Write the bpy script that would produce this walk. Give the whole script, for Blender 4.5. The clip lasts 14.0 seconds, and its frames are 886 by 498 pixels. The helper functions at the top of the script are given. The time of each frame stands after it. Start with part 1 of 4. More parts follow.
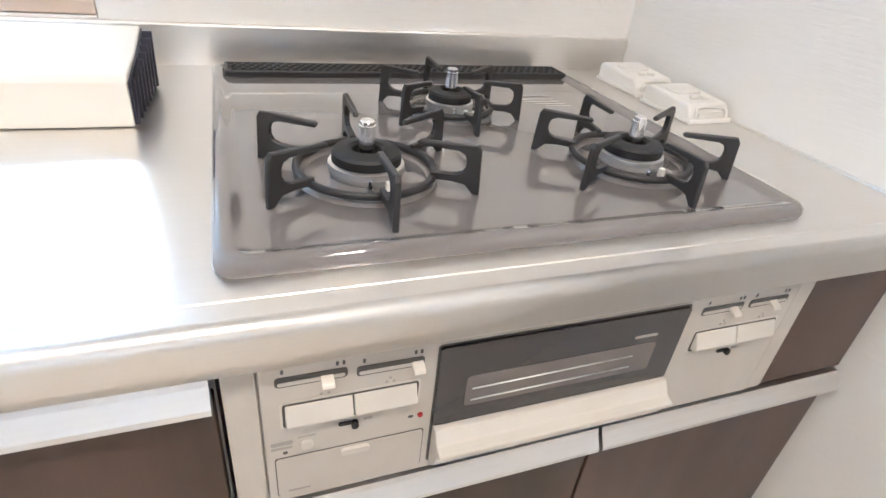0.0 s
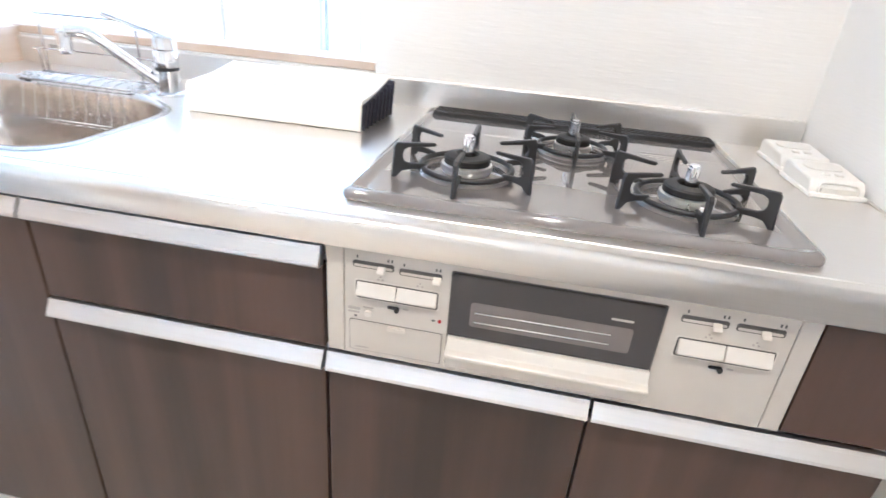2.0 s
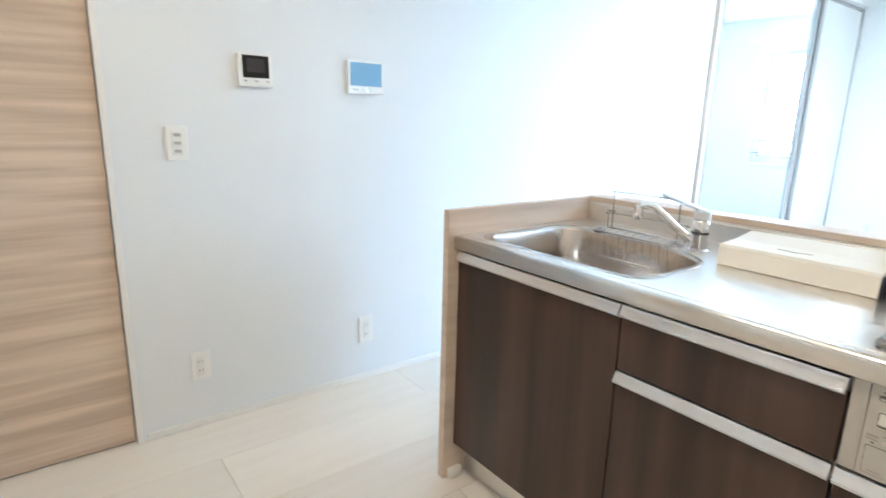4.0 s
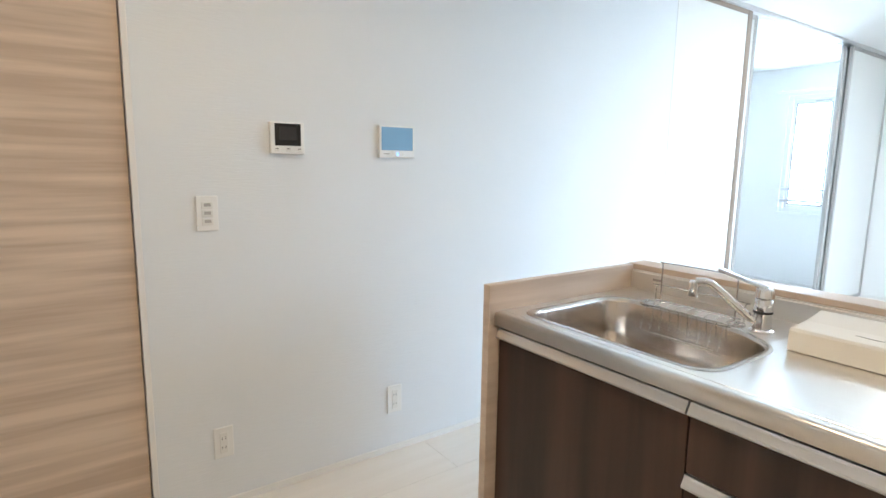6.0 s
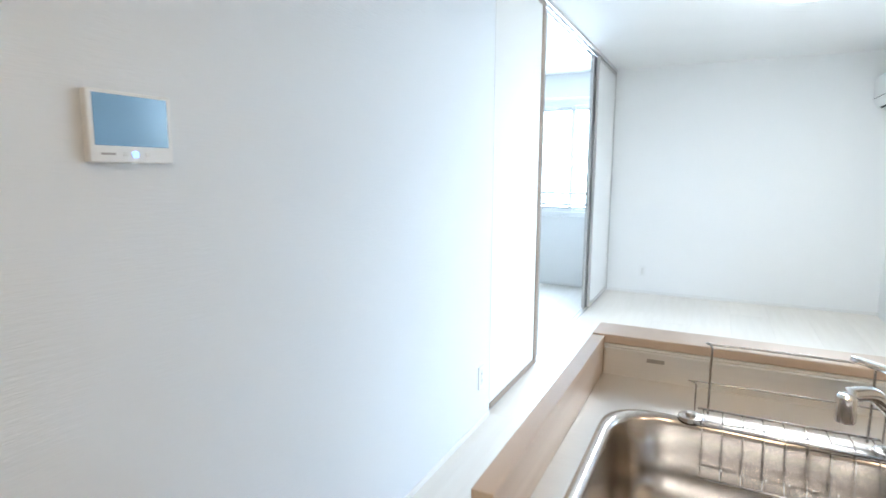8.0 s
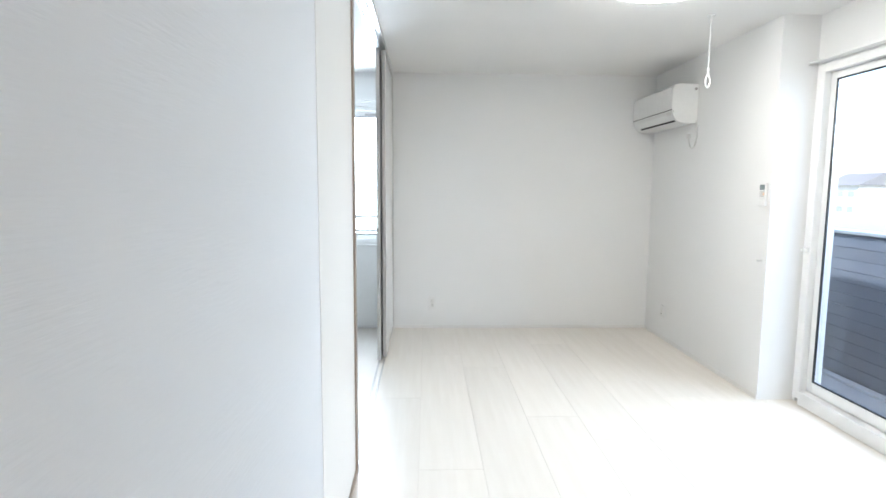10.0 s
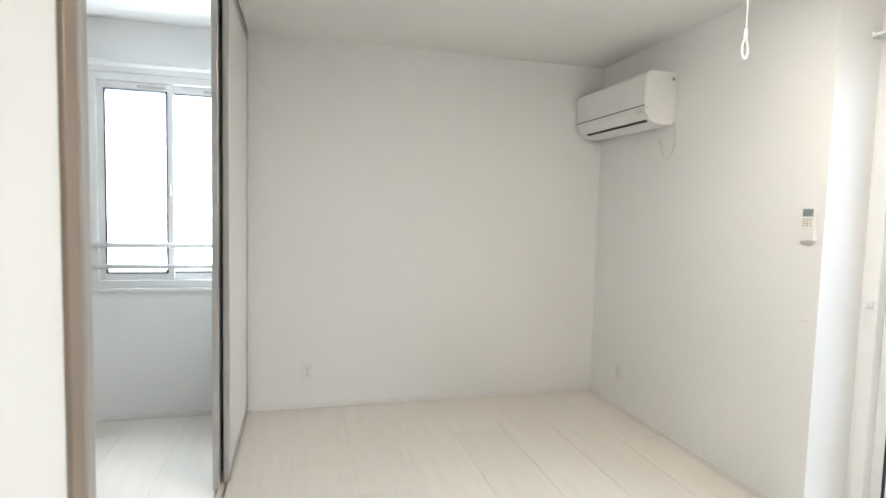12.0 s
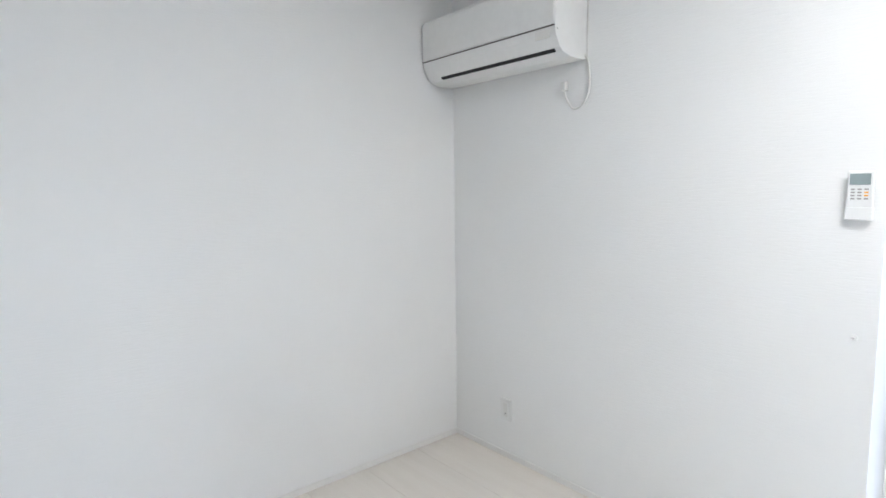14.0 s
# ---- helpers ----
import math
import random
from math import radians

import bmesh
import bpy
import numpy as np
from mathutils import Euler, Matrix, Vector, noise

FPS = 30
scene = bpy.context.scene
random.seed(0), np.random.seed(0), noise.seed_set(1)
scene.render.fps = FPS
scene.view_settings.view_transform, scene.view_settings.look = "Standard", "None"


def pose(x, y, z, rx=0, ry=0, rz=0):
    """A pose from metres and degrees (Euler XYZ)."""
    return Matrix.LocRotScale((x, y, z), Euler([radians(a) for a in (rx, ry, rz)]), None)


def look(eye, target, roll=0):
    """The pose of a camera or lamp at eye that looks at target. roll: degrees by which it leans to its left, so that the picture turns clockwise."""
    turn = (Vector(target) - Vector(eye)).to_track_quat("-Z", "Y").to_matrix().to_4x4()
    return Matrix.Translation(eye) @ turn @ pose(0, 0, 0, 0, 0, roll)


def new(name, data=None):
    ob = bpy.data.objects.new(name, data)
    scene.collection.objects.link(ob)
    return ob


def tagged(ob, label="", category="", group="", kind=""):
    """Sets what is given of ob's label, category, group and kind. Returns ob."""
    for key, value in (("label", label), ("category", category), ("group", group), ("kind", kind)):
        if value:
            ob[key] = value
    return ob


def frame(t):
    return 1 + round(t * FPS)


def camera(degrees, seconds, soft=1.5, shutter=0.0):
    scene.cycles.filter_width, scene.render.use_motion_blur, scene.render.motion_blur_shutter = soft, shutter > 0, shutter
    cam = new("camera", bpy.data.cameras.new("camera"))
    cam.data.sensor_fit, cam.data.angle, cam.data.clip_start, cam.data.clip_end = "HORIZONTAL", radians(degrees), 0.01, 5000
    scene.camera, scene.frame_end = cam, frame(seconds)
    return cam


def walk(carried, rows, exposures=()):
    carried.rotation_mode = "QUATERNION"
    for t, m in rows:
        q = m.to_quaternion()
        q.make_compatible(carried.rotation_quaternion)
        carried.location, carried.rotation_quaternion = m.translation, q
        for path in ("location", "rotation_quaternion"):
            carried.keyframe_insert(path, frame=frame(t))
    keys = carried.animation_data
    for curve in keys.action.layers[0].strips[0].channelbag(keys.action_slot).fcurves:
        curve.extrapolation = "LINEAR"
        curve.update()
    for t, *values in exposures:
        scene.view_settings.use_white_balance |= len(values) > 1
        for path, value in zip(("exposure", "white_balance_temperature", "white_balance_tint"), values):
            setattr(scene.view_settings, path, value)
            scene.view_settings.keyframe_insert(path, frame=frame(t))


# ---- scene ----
cam = camera(77.9, 14.0, shutter=0.25)

PATH = [
    (0, (0.032, -0.312, 1.109), (0.693, 1.256, 0.058), 6.6),
    (0.5, (0.067, -0.329, 1.092), (0.588, 1.3, 0.055), 7.6),
    (1, (0.127, -0.416, 1.104), (0.476, 1.287, 0.116), 6.8),
    (1.5, (0.157, -0.497, 1.123), (0.234, 1.258, 0.168), 6.0),
    (2, (0.252, -0.598, 1.136), (-0.038, 1.171, 0.246), 4.7),
    (2.5, (0.266, -0.735, 1.166), (-0.432, 0.958, 0.364), 2.75),
    (3, (0.279, -0.894, 1.196), (-0.784, 0.639, 0.474), 1.2),
    (3.5, (0.279, -0.987, 1.204), (-1.07, 0.363, 0.604), 1.4),
    (4, (0.259, -1.067, 1.221), (-1.294, 0.106, 0.762), 1.4),
    (4.2, (0.266, -1.096, 1.24), (-1.342, 0.019, 0.826), 1.3),
    (6.3, (0.056, -1.041, 1.301), (-1.545, 0.124, 1.021), 0.6),
    (6.5, (-0.056, -1.022, 1.301), (-1.605, 0.211, 1.022), 0.4),
    (7, (-0.335, -0.957, 1.312), (-1.708, 0.47, 1.032), 0.4),
    (7.2, (-0.446, -0.887, 1.305), (-1.726, 0.624, 1.028), 0.4),
    (9.3, (-1.452, 0.026, 1.322), (-1.701, 1.995, 1.073), 0.4),
    (9.5, (-1.522, 0.142, 1.331), (-1.682, 2.122, 1.1), 0.4),
    (10, (-1.589, 0.494, 1.351), (-1.53, 2.48, 1.129), 0.4),
    (10.5, (-1.608, 0.857, 1.333), (-1.425, 2.839, 1.137), 0.7),
    (11, (-1.614, 1.241, 1.343), (-1.309, 3.21, 1.169), 1.4),
    (11.5, (-1.582, 1.623, 1.343), (-1.178, 3.575, 1.186), 1.4),
    (12, (-1.584, 2.025, 1.341), (-1.081, 3.956, 1.197), 1.5),
    (12.5, (-1.509, 2.425, 1.355), (-0.873, 4.315, 1.203), 1.3),
    (13, (-1.516, 2.825, 1.356), (-0.695, 4.641, 1.184), 0.7),
    (13.5, (-1.42, 3.166, 1.366), (-0.384, 4.866, 1.172), 0.2),
    (14, (-1.4, 3.491, 1.356), (-0.115, 5.008, 1.139), -0.8),
]
EXPOSURES = [(0.0, 3.38, 4750, 7), (1.0, 3.58, 4650, 7), (2.0, 3.68, 4600, 7), (3.0, 3.65, 4600, 6), (3.5, 3.42, 4750, 3), (4.2, 2.68, 5100, 1), (6.5, 2.42, 5450, 5), (7.2, 2.37, 5450, 5), (9.5, 1.82, 5850, 8), (11.0, 1.63, 6500, 11), (12.5, 1.48, 6700, 10), (13.4, 1.6, 6600, 11), (14.0, 1.75, 5850, 11)]
walk(cam, [(t, look(eye, target, roll)) for t, eye, target, roll in PATH], EXPOSURES)

# ---- world and sun ----
world = bpy.data.worlds.new("daylight")
scene.world = world
world.use_nodes = True
sky = world.node_tree.nodes.new("ShaderNodeTexSky")
sky.sky_type = "NISHITA"
sky.sun_disc = False
sky.sun_elevation, sky.sun_rotation = radians(48), radians(215)
world.node_tree.links.new(sky.outputs[0], world.node_tree.nodes["Background"].inputs[0])
world.node_tree.nodes["Background"].inputs[1].default_value = 0.15
sun = new("sun", bpy.data.lights.new("sun", "SUN"))
sun.data.energy, sun.data.angle, sun.data.color = 4.0, radians(0.5), (1.0, 0.95, 0.88)
sun.matrix_world = look((-20, -28, 38), (0, 0, 0))

LAMP_KITCHEN, LAMP_LIVING = 48.0, 13.0
for spot, aim, sx, sy, power in (((2.7, 2.9, 2.65), (0.8, 2.9, 2.2), 5.0, 2.0, 66), ((-2.365, 5.86, 1.46), (-2.365, 3, 1.46), 0.8, 1.1, 13),):
    sk_lamp = new("window_daylight", bpy.data.lights.new("window_daylight", "AREA"))
    sk_lamp.data.shape, sk_lamp.data.size, sk_lamp.data.size_y, sk_lamp.data.energy = "RECTANGLE", sx, sy, power
    sk_lamp.data.color = (0.77, 0.885, 1.0)
    sk_lamp.matrix_world = look(spot, aim)

# ---- materials ----


def mat(name, base, rough=0.5, metal=0.0, second=None, scale=8.0, stretch=(1, 1, 1), amount=0.2,
        bump=0.0, bump_scale=120.0, bump_stretch=(1, 1, 1), emit=0.0, vary=0.0, rough_vary=0.0, coat=0.0):
    m = bpy.data.materials.new(name)
    m.use_nodes = True
    nt = m.node_tree
    n, l = nt.nodes, nt.links
    b = n["Principled BSDF"]
    b.inputs["Roughness"].default_value = rough
    b.inputs["Metallic"].default_value = metal
    b.inputs["Coat Weight"].default_value = coat
    b.inputs["Coat Roughness"].default_value = 0.03
    co = n.new("ShaderNodeTexCoord")

    def tex(sc, st, detail):
        mp = n.new("ShaderNodeMapping")
        mp.inputs["Scale"].default_value = st
        l.new(co.outputs["Object"], mp.inputs["Vector"])
        t = n.new("ShaderNodeTexNoise")
        t.inputs["Scale"].default_value = sc
        t.inputs["Detail"].default_value = detail
        l.new(mp.outputs[0], t.inputs["Vector"])
        return t

    col = tuple(base) + (1,)
    sec = tuple(second if second else [min(1, c * 0.93) for c in base]) + (1,)
    t1 = tex(scale, stretch, 5)
    ramp = n.new("ShaderNodeMapRange")
    ramp.inputs[1].default_value, ramp.inputs[2].default_value = 0.35, 0.68
    ramp.inputs[3].default_value, ramp.inputs[4].default_value = 0.0, amount * 2
    l.new(t1.outputs[0], ramp.inputs[0])
    mix = n.new("ShaderNodeMix")
    mix.data_type = "RGBA"
    mix.inputs[6].default_value, mix.inputs[7].default_value = col, sec
    l.new(ramp.outputs[0], mix.inputs[0])
    out = mix.outputs[2]
    if vary:
        info = n.new("ShaderNodeObjectInfo")
        mr = n.new("ShaderNodeMapRange")
        mr.inputs[3].default_value, mr.inputs[4].default_value = 1 - vary, 1 + vary * 0.4
        l.new(info.outputs["Random"], mr.inputs[0])
        hs = n.new("ShaderNodeHueSaturation")
        l.new(mr.outputs[0], hs.inputs["Value"])
        l.new(out, hs.inputs["Color"])
        out = hs.outputs[0]
    l.new(out, b.inputs["Base Color"])
    if rough_vary:
        rr = n.new("ShaderNodeMapRange")
        rr.inputs[3].default_value, rr.inputs[4].default_value = rough - rough_vary, rough + rough_vary
        t3 = tex(scale * 2.3, stretch, 3)
        l.new(t3.outputs[0], rr.inputs[0])
        l.new(rr.outputs[0], b.inputs["Roughness"])
    if bump:
        t2 = tex(bump_scale, bump_stretch, 3)
        bp = n.new("ShaderNodeBump")
        bp.inputs["Strength"].default_value = bump
        bp.inputs["Distance"].default_value = 0.002
        l.new(t2.outputs[0], bp.inputs["Height"])
        l.new(bp.outputs[0], b.inputs["Normal"])
    if emit:
        b.inputs["Emission Color"].default_value = col
        b.inputs["Emission Strength"].default_value = emit
    return m


def glass_mat(name, tint, rough=0.0):
    m = mat(name, tint, rough)
    b = m.node_tree.nodes["Principled BSDF"]
    b.inputs["Transmission Weight"].default_value = 1.0
    b.inputs["IOR"].default_value = 1.45
    return m


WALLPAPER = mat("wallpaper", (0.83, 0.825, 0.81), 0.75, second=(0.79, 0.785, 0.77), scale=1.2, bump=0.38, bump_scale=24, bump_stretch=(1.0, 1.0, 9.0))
# WALLPAPER's pattern in a slightly darker, bluer tone, for the west wall
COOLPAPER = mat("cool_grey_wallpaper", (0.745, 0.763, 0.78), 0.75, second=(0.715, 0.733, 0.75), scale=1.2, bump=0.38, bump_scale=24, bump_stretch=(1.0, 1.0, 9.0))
CEILING = mat("ceiling_paper", (0.84, 0.83, 0.81), 0.8, scale=1.5, bump=0.2, bump_scale=90)
PLANK = mat("pale_plank", (0.78, 0.735, 0.67), 0.32, second=(0.73, 0.68, 0.61), scale=5, stretch=(4, 0.3, 1), amount=0.4, bump=0.04,
            bump_scale=50, bump_stretch=(7, 0.4, 1), vary=0.045, rough_vary=0.08)
GROOVE = mat("plank_joint", (0.66, 0.61, 0.54), 0.7)
DARKWOOD = mat("dark_brown_woodgrain", (0.078, 0.045, 0.033), 0.34, second=(0.030, 0.018, 0.014), scale=3.0, stretch=(3.4, 3.4, 0.22), amount=0.55, bump=0.05,
               bump_scale=60, bump_stretch=(8, 8, 0.3), vary=0.08)
EDGEWOOD = mat("brown_edge_band", (0.12, 0.06, 0.035), 0.4, scale=20)
PALEWOOD = mat("beige_woodgrain_board", (0.66, 0.55, 0.45), 0.45, second=(0.56, 0.45, 0.36), scale=6, stretch=(1, 0.4, 6), amount=0.5, bump=0.05, bump_scale=80)
DOORWOOD = mat("pale_oak_door_sheet", (0.68, 0.555, 0.44), 0.5, second=(0.50, 0.39, 0.295), scale=4.5, stretch=(0.6, 0.32, 6.5), amount=0.6, bump=0.06,
               bump_scale=40, bump_stretch=(1, 0.4, 9))
STEEL = mat("brushed_stainless", (0.82, 0.80, 0.77), 0.3, 1.0, second=(0.79, 0.77, 0.74), scale=40, stretch=(0.08, 9, 9), amount=0.3, bump=0.006,
            bump_scale=300, bump_stretch=(0.03, 4, 4), rough_vary=0.03)
SINKSTEEL = mat("sink_stainless", (0.57, 0.52, 0.47), 0.22, 1.0, scale=22, bump=0.03, bump_scale=160, rough_vary=0.05)
CHROME = mat("chrome", (0.86, 0.86, 0.87), 0.06, 1.0, scale=30)
WIRE = mat("steel_wire", (0.52, 0.50, 0.48), 0.25, 1.0, scale=30)
ALU = mat("satin_aluminium", (0.80, 0.79, 0.78), 0.32, 1.0, scale=40, stretch=(0.2, 6, 6))
DOORALU = mat("grey_aluminium_frame", (0.50, 0.48, 0.46), 0.38, 0.7, scale=20, stretch=(6, 6, 0.2))
BRONZE = mat("brown_aluminium_frame", (0.34, 0.27, 0.215), 0.4, 0.55, scale=20, stretch=(6, 6, 0.2))
ENAMEL = mat("grey_enamel_hob", (0.185, 0.175, 0.174), 0.04, 0.0, second=(0.178, 0.168, 0.167), scale=35, coat=1.0)
IRON = mat("black_enamelled_iron", (0.028, 0.028, 0.03), 0.4, scale=90, bump=0.08, bump_scale=400)
BLACK = mat("matt_black", (0.012, 0.012, 0.013), 0.55, scale=60)
PANELGREY = mat("warm_grey_plastic", (0.54, 0.515, 0.475), 0.38, 0.15, scale=40, bump=0.02, bump_scale=600)
PANELLIGHT = mat("light_grey_plastic", (0.62, 0.595, 0.55), 0.3, 0.1, scale=40)
SLOT = mat("dark_slot", (0.10, 0.095, 0.09), 0.5, scale=50)
DARKGLASS = mat("smoked_grill_glass", (0.035, 0.033, 0.036), 0.08, scale=30, coat=0.5)
INNERGLASS = mat("grill_inner_glass", (0.17, 0.155, 0.15), 0.12, scale=14, second=(0.10, 0.09, 0.09))
WHITEPLASTIC = mat("white_plastic", (0.80, 0.795, 0.775), 0.36, scale=30)
OFFWHITE = mat("off_white_plastic", (0.74, 0.73, 0.70), 0.42, scale=30)
CARD = mat("white_cardboard", (0.82, 0.80, 0.75), 0.6, scale=6, bump=0.05, bump_scale=80)
FOIL = mat("dark_folded_sheet", (0.05, 0.05, 0.075), 0.3, 0.6, second=(0.015, 0.015, 0.02), scale=40)
VINYL = mat("white_vinyl_frame", (0.82, 0.815, 0.80), 0.35, scale=12)
CASING = mat("white_casing", (0.80, 0.785, 0.76), 0.4, scale=10)
GLASS = glass_mat("window_glass", (0.97, 0.985, 1.0))
PANELSHEET = mat("milky_door_panel", (0.82, 0.815, 0.79), 0.22, second=(0.80, 0.795, 0.77), scale=3)
SCREEN = mat("dark_screen", (0.012, 0.012, 0.014), 0.1, scale=20)
SCREENIN = mat("dark_screen_area", (0.035, 0.033, 0.034), 0.2, scale=20)
BLUESCREEN = mat("lit_blue_screen", (0.17, 0.29, 0.41), 0.15, second=(0.14, 0.25, 0.37), scale=4, emit=0.06)
BLUELED = mat("blue_led", (0.25, 0.4, 1.0), 0.3, emit=0.5)
REDLED = mat("red_lens", (0.33, 0.02, 0.025), 0.2)
INK = mat("dark_print", (0.10, 0.10, 0.10), 0.6)
GREYINK = mat("grey_print", (0.38, 0.36, 0.34), 0.6)
ORANGE = mat("orange_key", (0.85, 0.42, 0.07), 0.5)
LCD = mat("grey_lcd", (0.26, 0.31, 0.31), 0.2)
RUBBER = mat("black_gasket", (0.02, 0.022, 0.026), 0.5)
DIFFUSER = mat("lamp_diffuser", (1.0, 0.95, 0.87), 0.5, emit=LAMP_LIVING)
DOWNLIGHT = mat("downlight_lens", (1.0, 0.70, 0.42), 0.5, emit=LAMP_KITCHEN)
SIDING = mat("slate_siding", (0.085, 0.10, 0.13), 0.6, second=(0.065, 0.078, 0.10), scale=9, stretch=(1, 1, 6), bump=0.2, bump_scale=60, vary=0.12)
DECK = mat("grey_balcony_sheet", (0.36, 0.37, 0.38), 0.6, scale=10, bump=0.1, bump_scale=150)
GROUNDM = mat("town_ground", (0.26, 0.26, 0.23), 0.9, second=(0.14, 0.17, 0.10), scale=0.03)
HOUSEM = mat("pale_house_wall", (0.62, 0.60, 0.56), 0.8, second=(0.5, 0.48, 0.45), scale=0.5, vary=0.25)
ROOFM = mat("grey_roof", (0.20, 0.20, 0.21), 0.7, scale=1.5, vary=0.3)
PANEDARK = mat("far_window_glass", (0.30, 0.33, 0.36), 0.1)
LEAF = mat("far_foliage", (0.07, 0.10, 0.045), 0.8, second=(0.04, 0.07, 0.03), scale=1.5)

# ---- mesh helpers ----


def box(x0, x1, y0, y1, z0, z1, bev=0.0, seg=2, bm=None):
    mine = bmesh.new()
    bmesh.ops.create_cube(mine, size=1, matrix=Matrix.Translation(((x0 + x1) / 2, (y0 + y1) / 2, (z0 + z1) / 2)) @ Matrix.Diagonal((x1 - x0, y1 - y0, z1 - z0, 1)))
    if bev:
        bmesh.ops.bevel(mine, geom=mine.edges[:], offset=bev, segments=seg, affect="EDGES", profile=0.5)
    return join(bm, mine)


def join(bm, mine):
    if bm is None:
        return mine
    tmp = bpy.data.meshes.new("tmp")
    mine.to_mesh(tmp)
    mine.free()
    bm.from_mesh(tmp)
    bpy.data.meshes.remove(tmp)
    return bm


def prism(pts, axis, a, b, bm=None, bev=0.0):
    """A flat outline drawn out along an axis from a to b. Points are (y, z), (x, z) or (x, y) for axis x, y, z."""
    mine = bmesh.new()

    def v(p, d):
        return {"x": (d, p[0], p[1]), "y": (p[0], d, p[1]), "z": (p[0], p[1], d)}[axis]

    lo = [mine.verts.new(v(p, a)) for p in pts]
    hi = [mine.verts.new(v(p, b)) for p in pts]
    k = len(pts)
    mine.faces.new(lo)
    mine.faces.new(hi[::-1])
    for i in range(k):
        mine.faces.new((lo[i], hi[i], hi[(i + 1) % k], lo[(i + 1) % k]))
    bmesh.ops.recalc_face_normals(mine, faces=mine.faces[:])
    if bev:
        bmesh.ops.bevel(mine, geom=mine.edges[:], offset=bev, segments=2, affect="EDGES", profile=0.5)
    return join(bm, mine)


def lathe(profile, cx, cy, cz=0.0, n=40, bm=None):
    """Turns (radius, height) points round a vertical axis."""
    mine = bmesh.new()
    rings = []
    for r, z in profile:
        if r < 1e-6:
            rings.append([mine.verts.new((cx, cy, cz + z))] * n)
        else:
            rings.append([mine.verts.new((cx + r * math.cos(2 * math.pi * i / n), cy + r * math.sin(2 * math.pi * i / n), cz + z)) for i in range(n)])
    for p, q in zip(rings, rings[1:]):
        for i in range(n):
            f = []
            for w in (p[i], p[(i + 1) % n], q[(i + 1) % n], q[i]):
                if w not in f:
                    f.append(w)
            if len(f) > 2:
                mine.faces.new(f)
    bmesh.ops.recalc_face_normals(mine, faces=mine.faces[:])
    for f in mine.faces:
        f.smooth = True
    bmesh.ops.split_edges(mine, edges=[e for e in mine.edges if len(e.link_faces) == 2 and e.calc_face_angle(0) > 0.6])
    return join(bm, mine)


def tube(points, r, n=8, bm=None, closed=False):
    """A round bar through the points."""
    mine = bmesh.new()
    pts = [Vector(p) for p in points]
    k = len(pts)
    rings = []
    up = None
    for i, p in enumerate(pts):
        a = pts[(i - 1) % k] if (closed or i) else p
        b = pts[(i + 1) % k] if (closed or i < k - 1) else p
        d = (b - a).normalized()
        if up is None:
            up = d.orthogonal().normalized()
        up = (up - d * up.dot(d)).normalized()
        side = d.cross(up)
        rings.append([mine.verts.new(p + r * (math.cos(2 * math.pi * j / n) * up + math.sin(2 * math.pi * j / n) * side)) for j in range(n)])
    for i in range(k if closed else k - 1):
        p, q = rings[i], rings[(i + 1) % k]
        for j in range(n):
            mine.faces.new((p[j], p[(j + 1) % n], q[(j + 1) % n], q[j]))
    if not closed:
        mine.faces.new(rings[0][::-1])
        mine.faces.new(rings[-1])
    bmesh.ops.recalc_face_normals(mine, faces=mine.faces[:])
    for f in mine.faces:
        f.smooth = True
    return join(bm, mine)


def arc(points, steps=6):
    """A smooth line through a few points."""
    pts = [Vector(p) for p in points]
    out = []
    for i in range(len(pts) - 1):
        p0, p1, p2, p3 = pts[max(i - 1, 0)], pts[i], pts[i + 1], pts[min(i + 2, len(pts) - 1)]
        for s in range(steps):
            t = s / steps
            out.append(0.5 * ((2 * p1) + (p2 - p0) * t + (2 * p0 - 5 * p1 + 4 * p2 - p3) * t * t + (3 * p1 - p0 - 3 * p2 + p3) * t ** 3))
    return out + [pts[-1]]


def rounded(x0, x1, y0, y1, r, n=6):
    """The outline of a rectangle with round corners."""
    out = []
    for cx, cy, a in ((x1 - r, y1 - r, 0), (x0 + r, y1 - r, 90), (x0 + r, y0 + r, 180), (x1 - r, y0 + r, 270)):
        out += [(cx + r * math.cos(radians(a + 90 * i / n)), cy + r * math.sin(radians(a + 90 * i / n))) for i in range(n + 1)]
    return out


ANCHOR = {}


def thing(name, at, label, category, group="", kind=""):
    e = new(name)
    e.empty_display_size = 0.05
    e.location = at
    ANCHOR[name if e.name == name else e.name] = Vector(at)
    return tagged(e, label, category, group, kind)


def mesh_of(name, bm, material):
    me = bpy.data.meshes.new(name)
    bm.to_mesh(me)
    bm.free()
    me.materials.append(material)
    return me


def part(name, bm, material, parent, label=""):
    ob = new(name, mesh_of(name, bm, material))
    ob.parent = parent
    if parent.name in ANCHOR:
        ob.matrix_parent_inverse = Matrix.Translation(-ANCHOR[parent.name])
    return tagged(ob, label)


def structure(name, bm, material, label, category):
    return tagged(new(name, mesh_of(name, bm, material)), label, category, kind="structure")


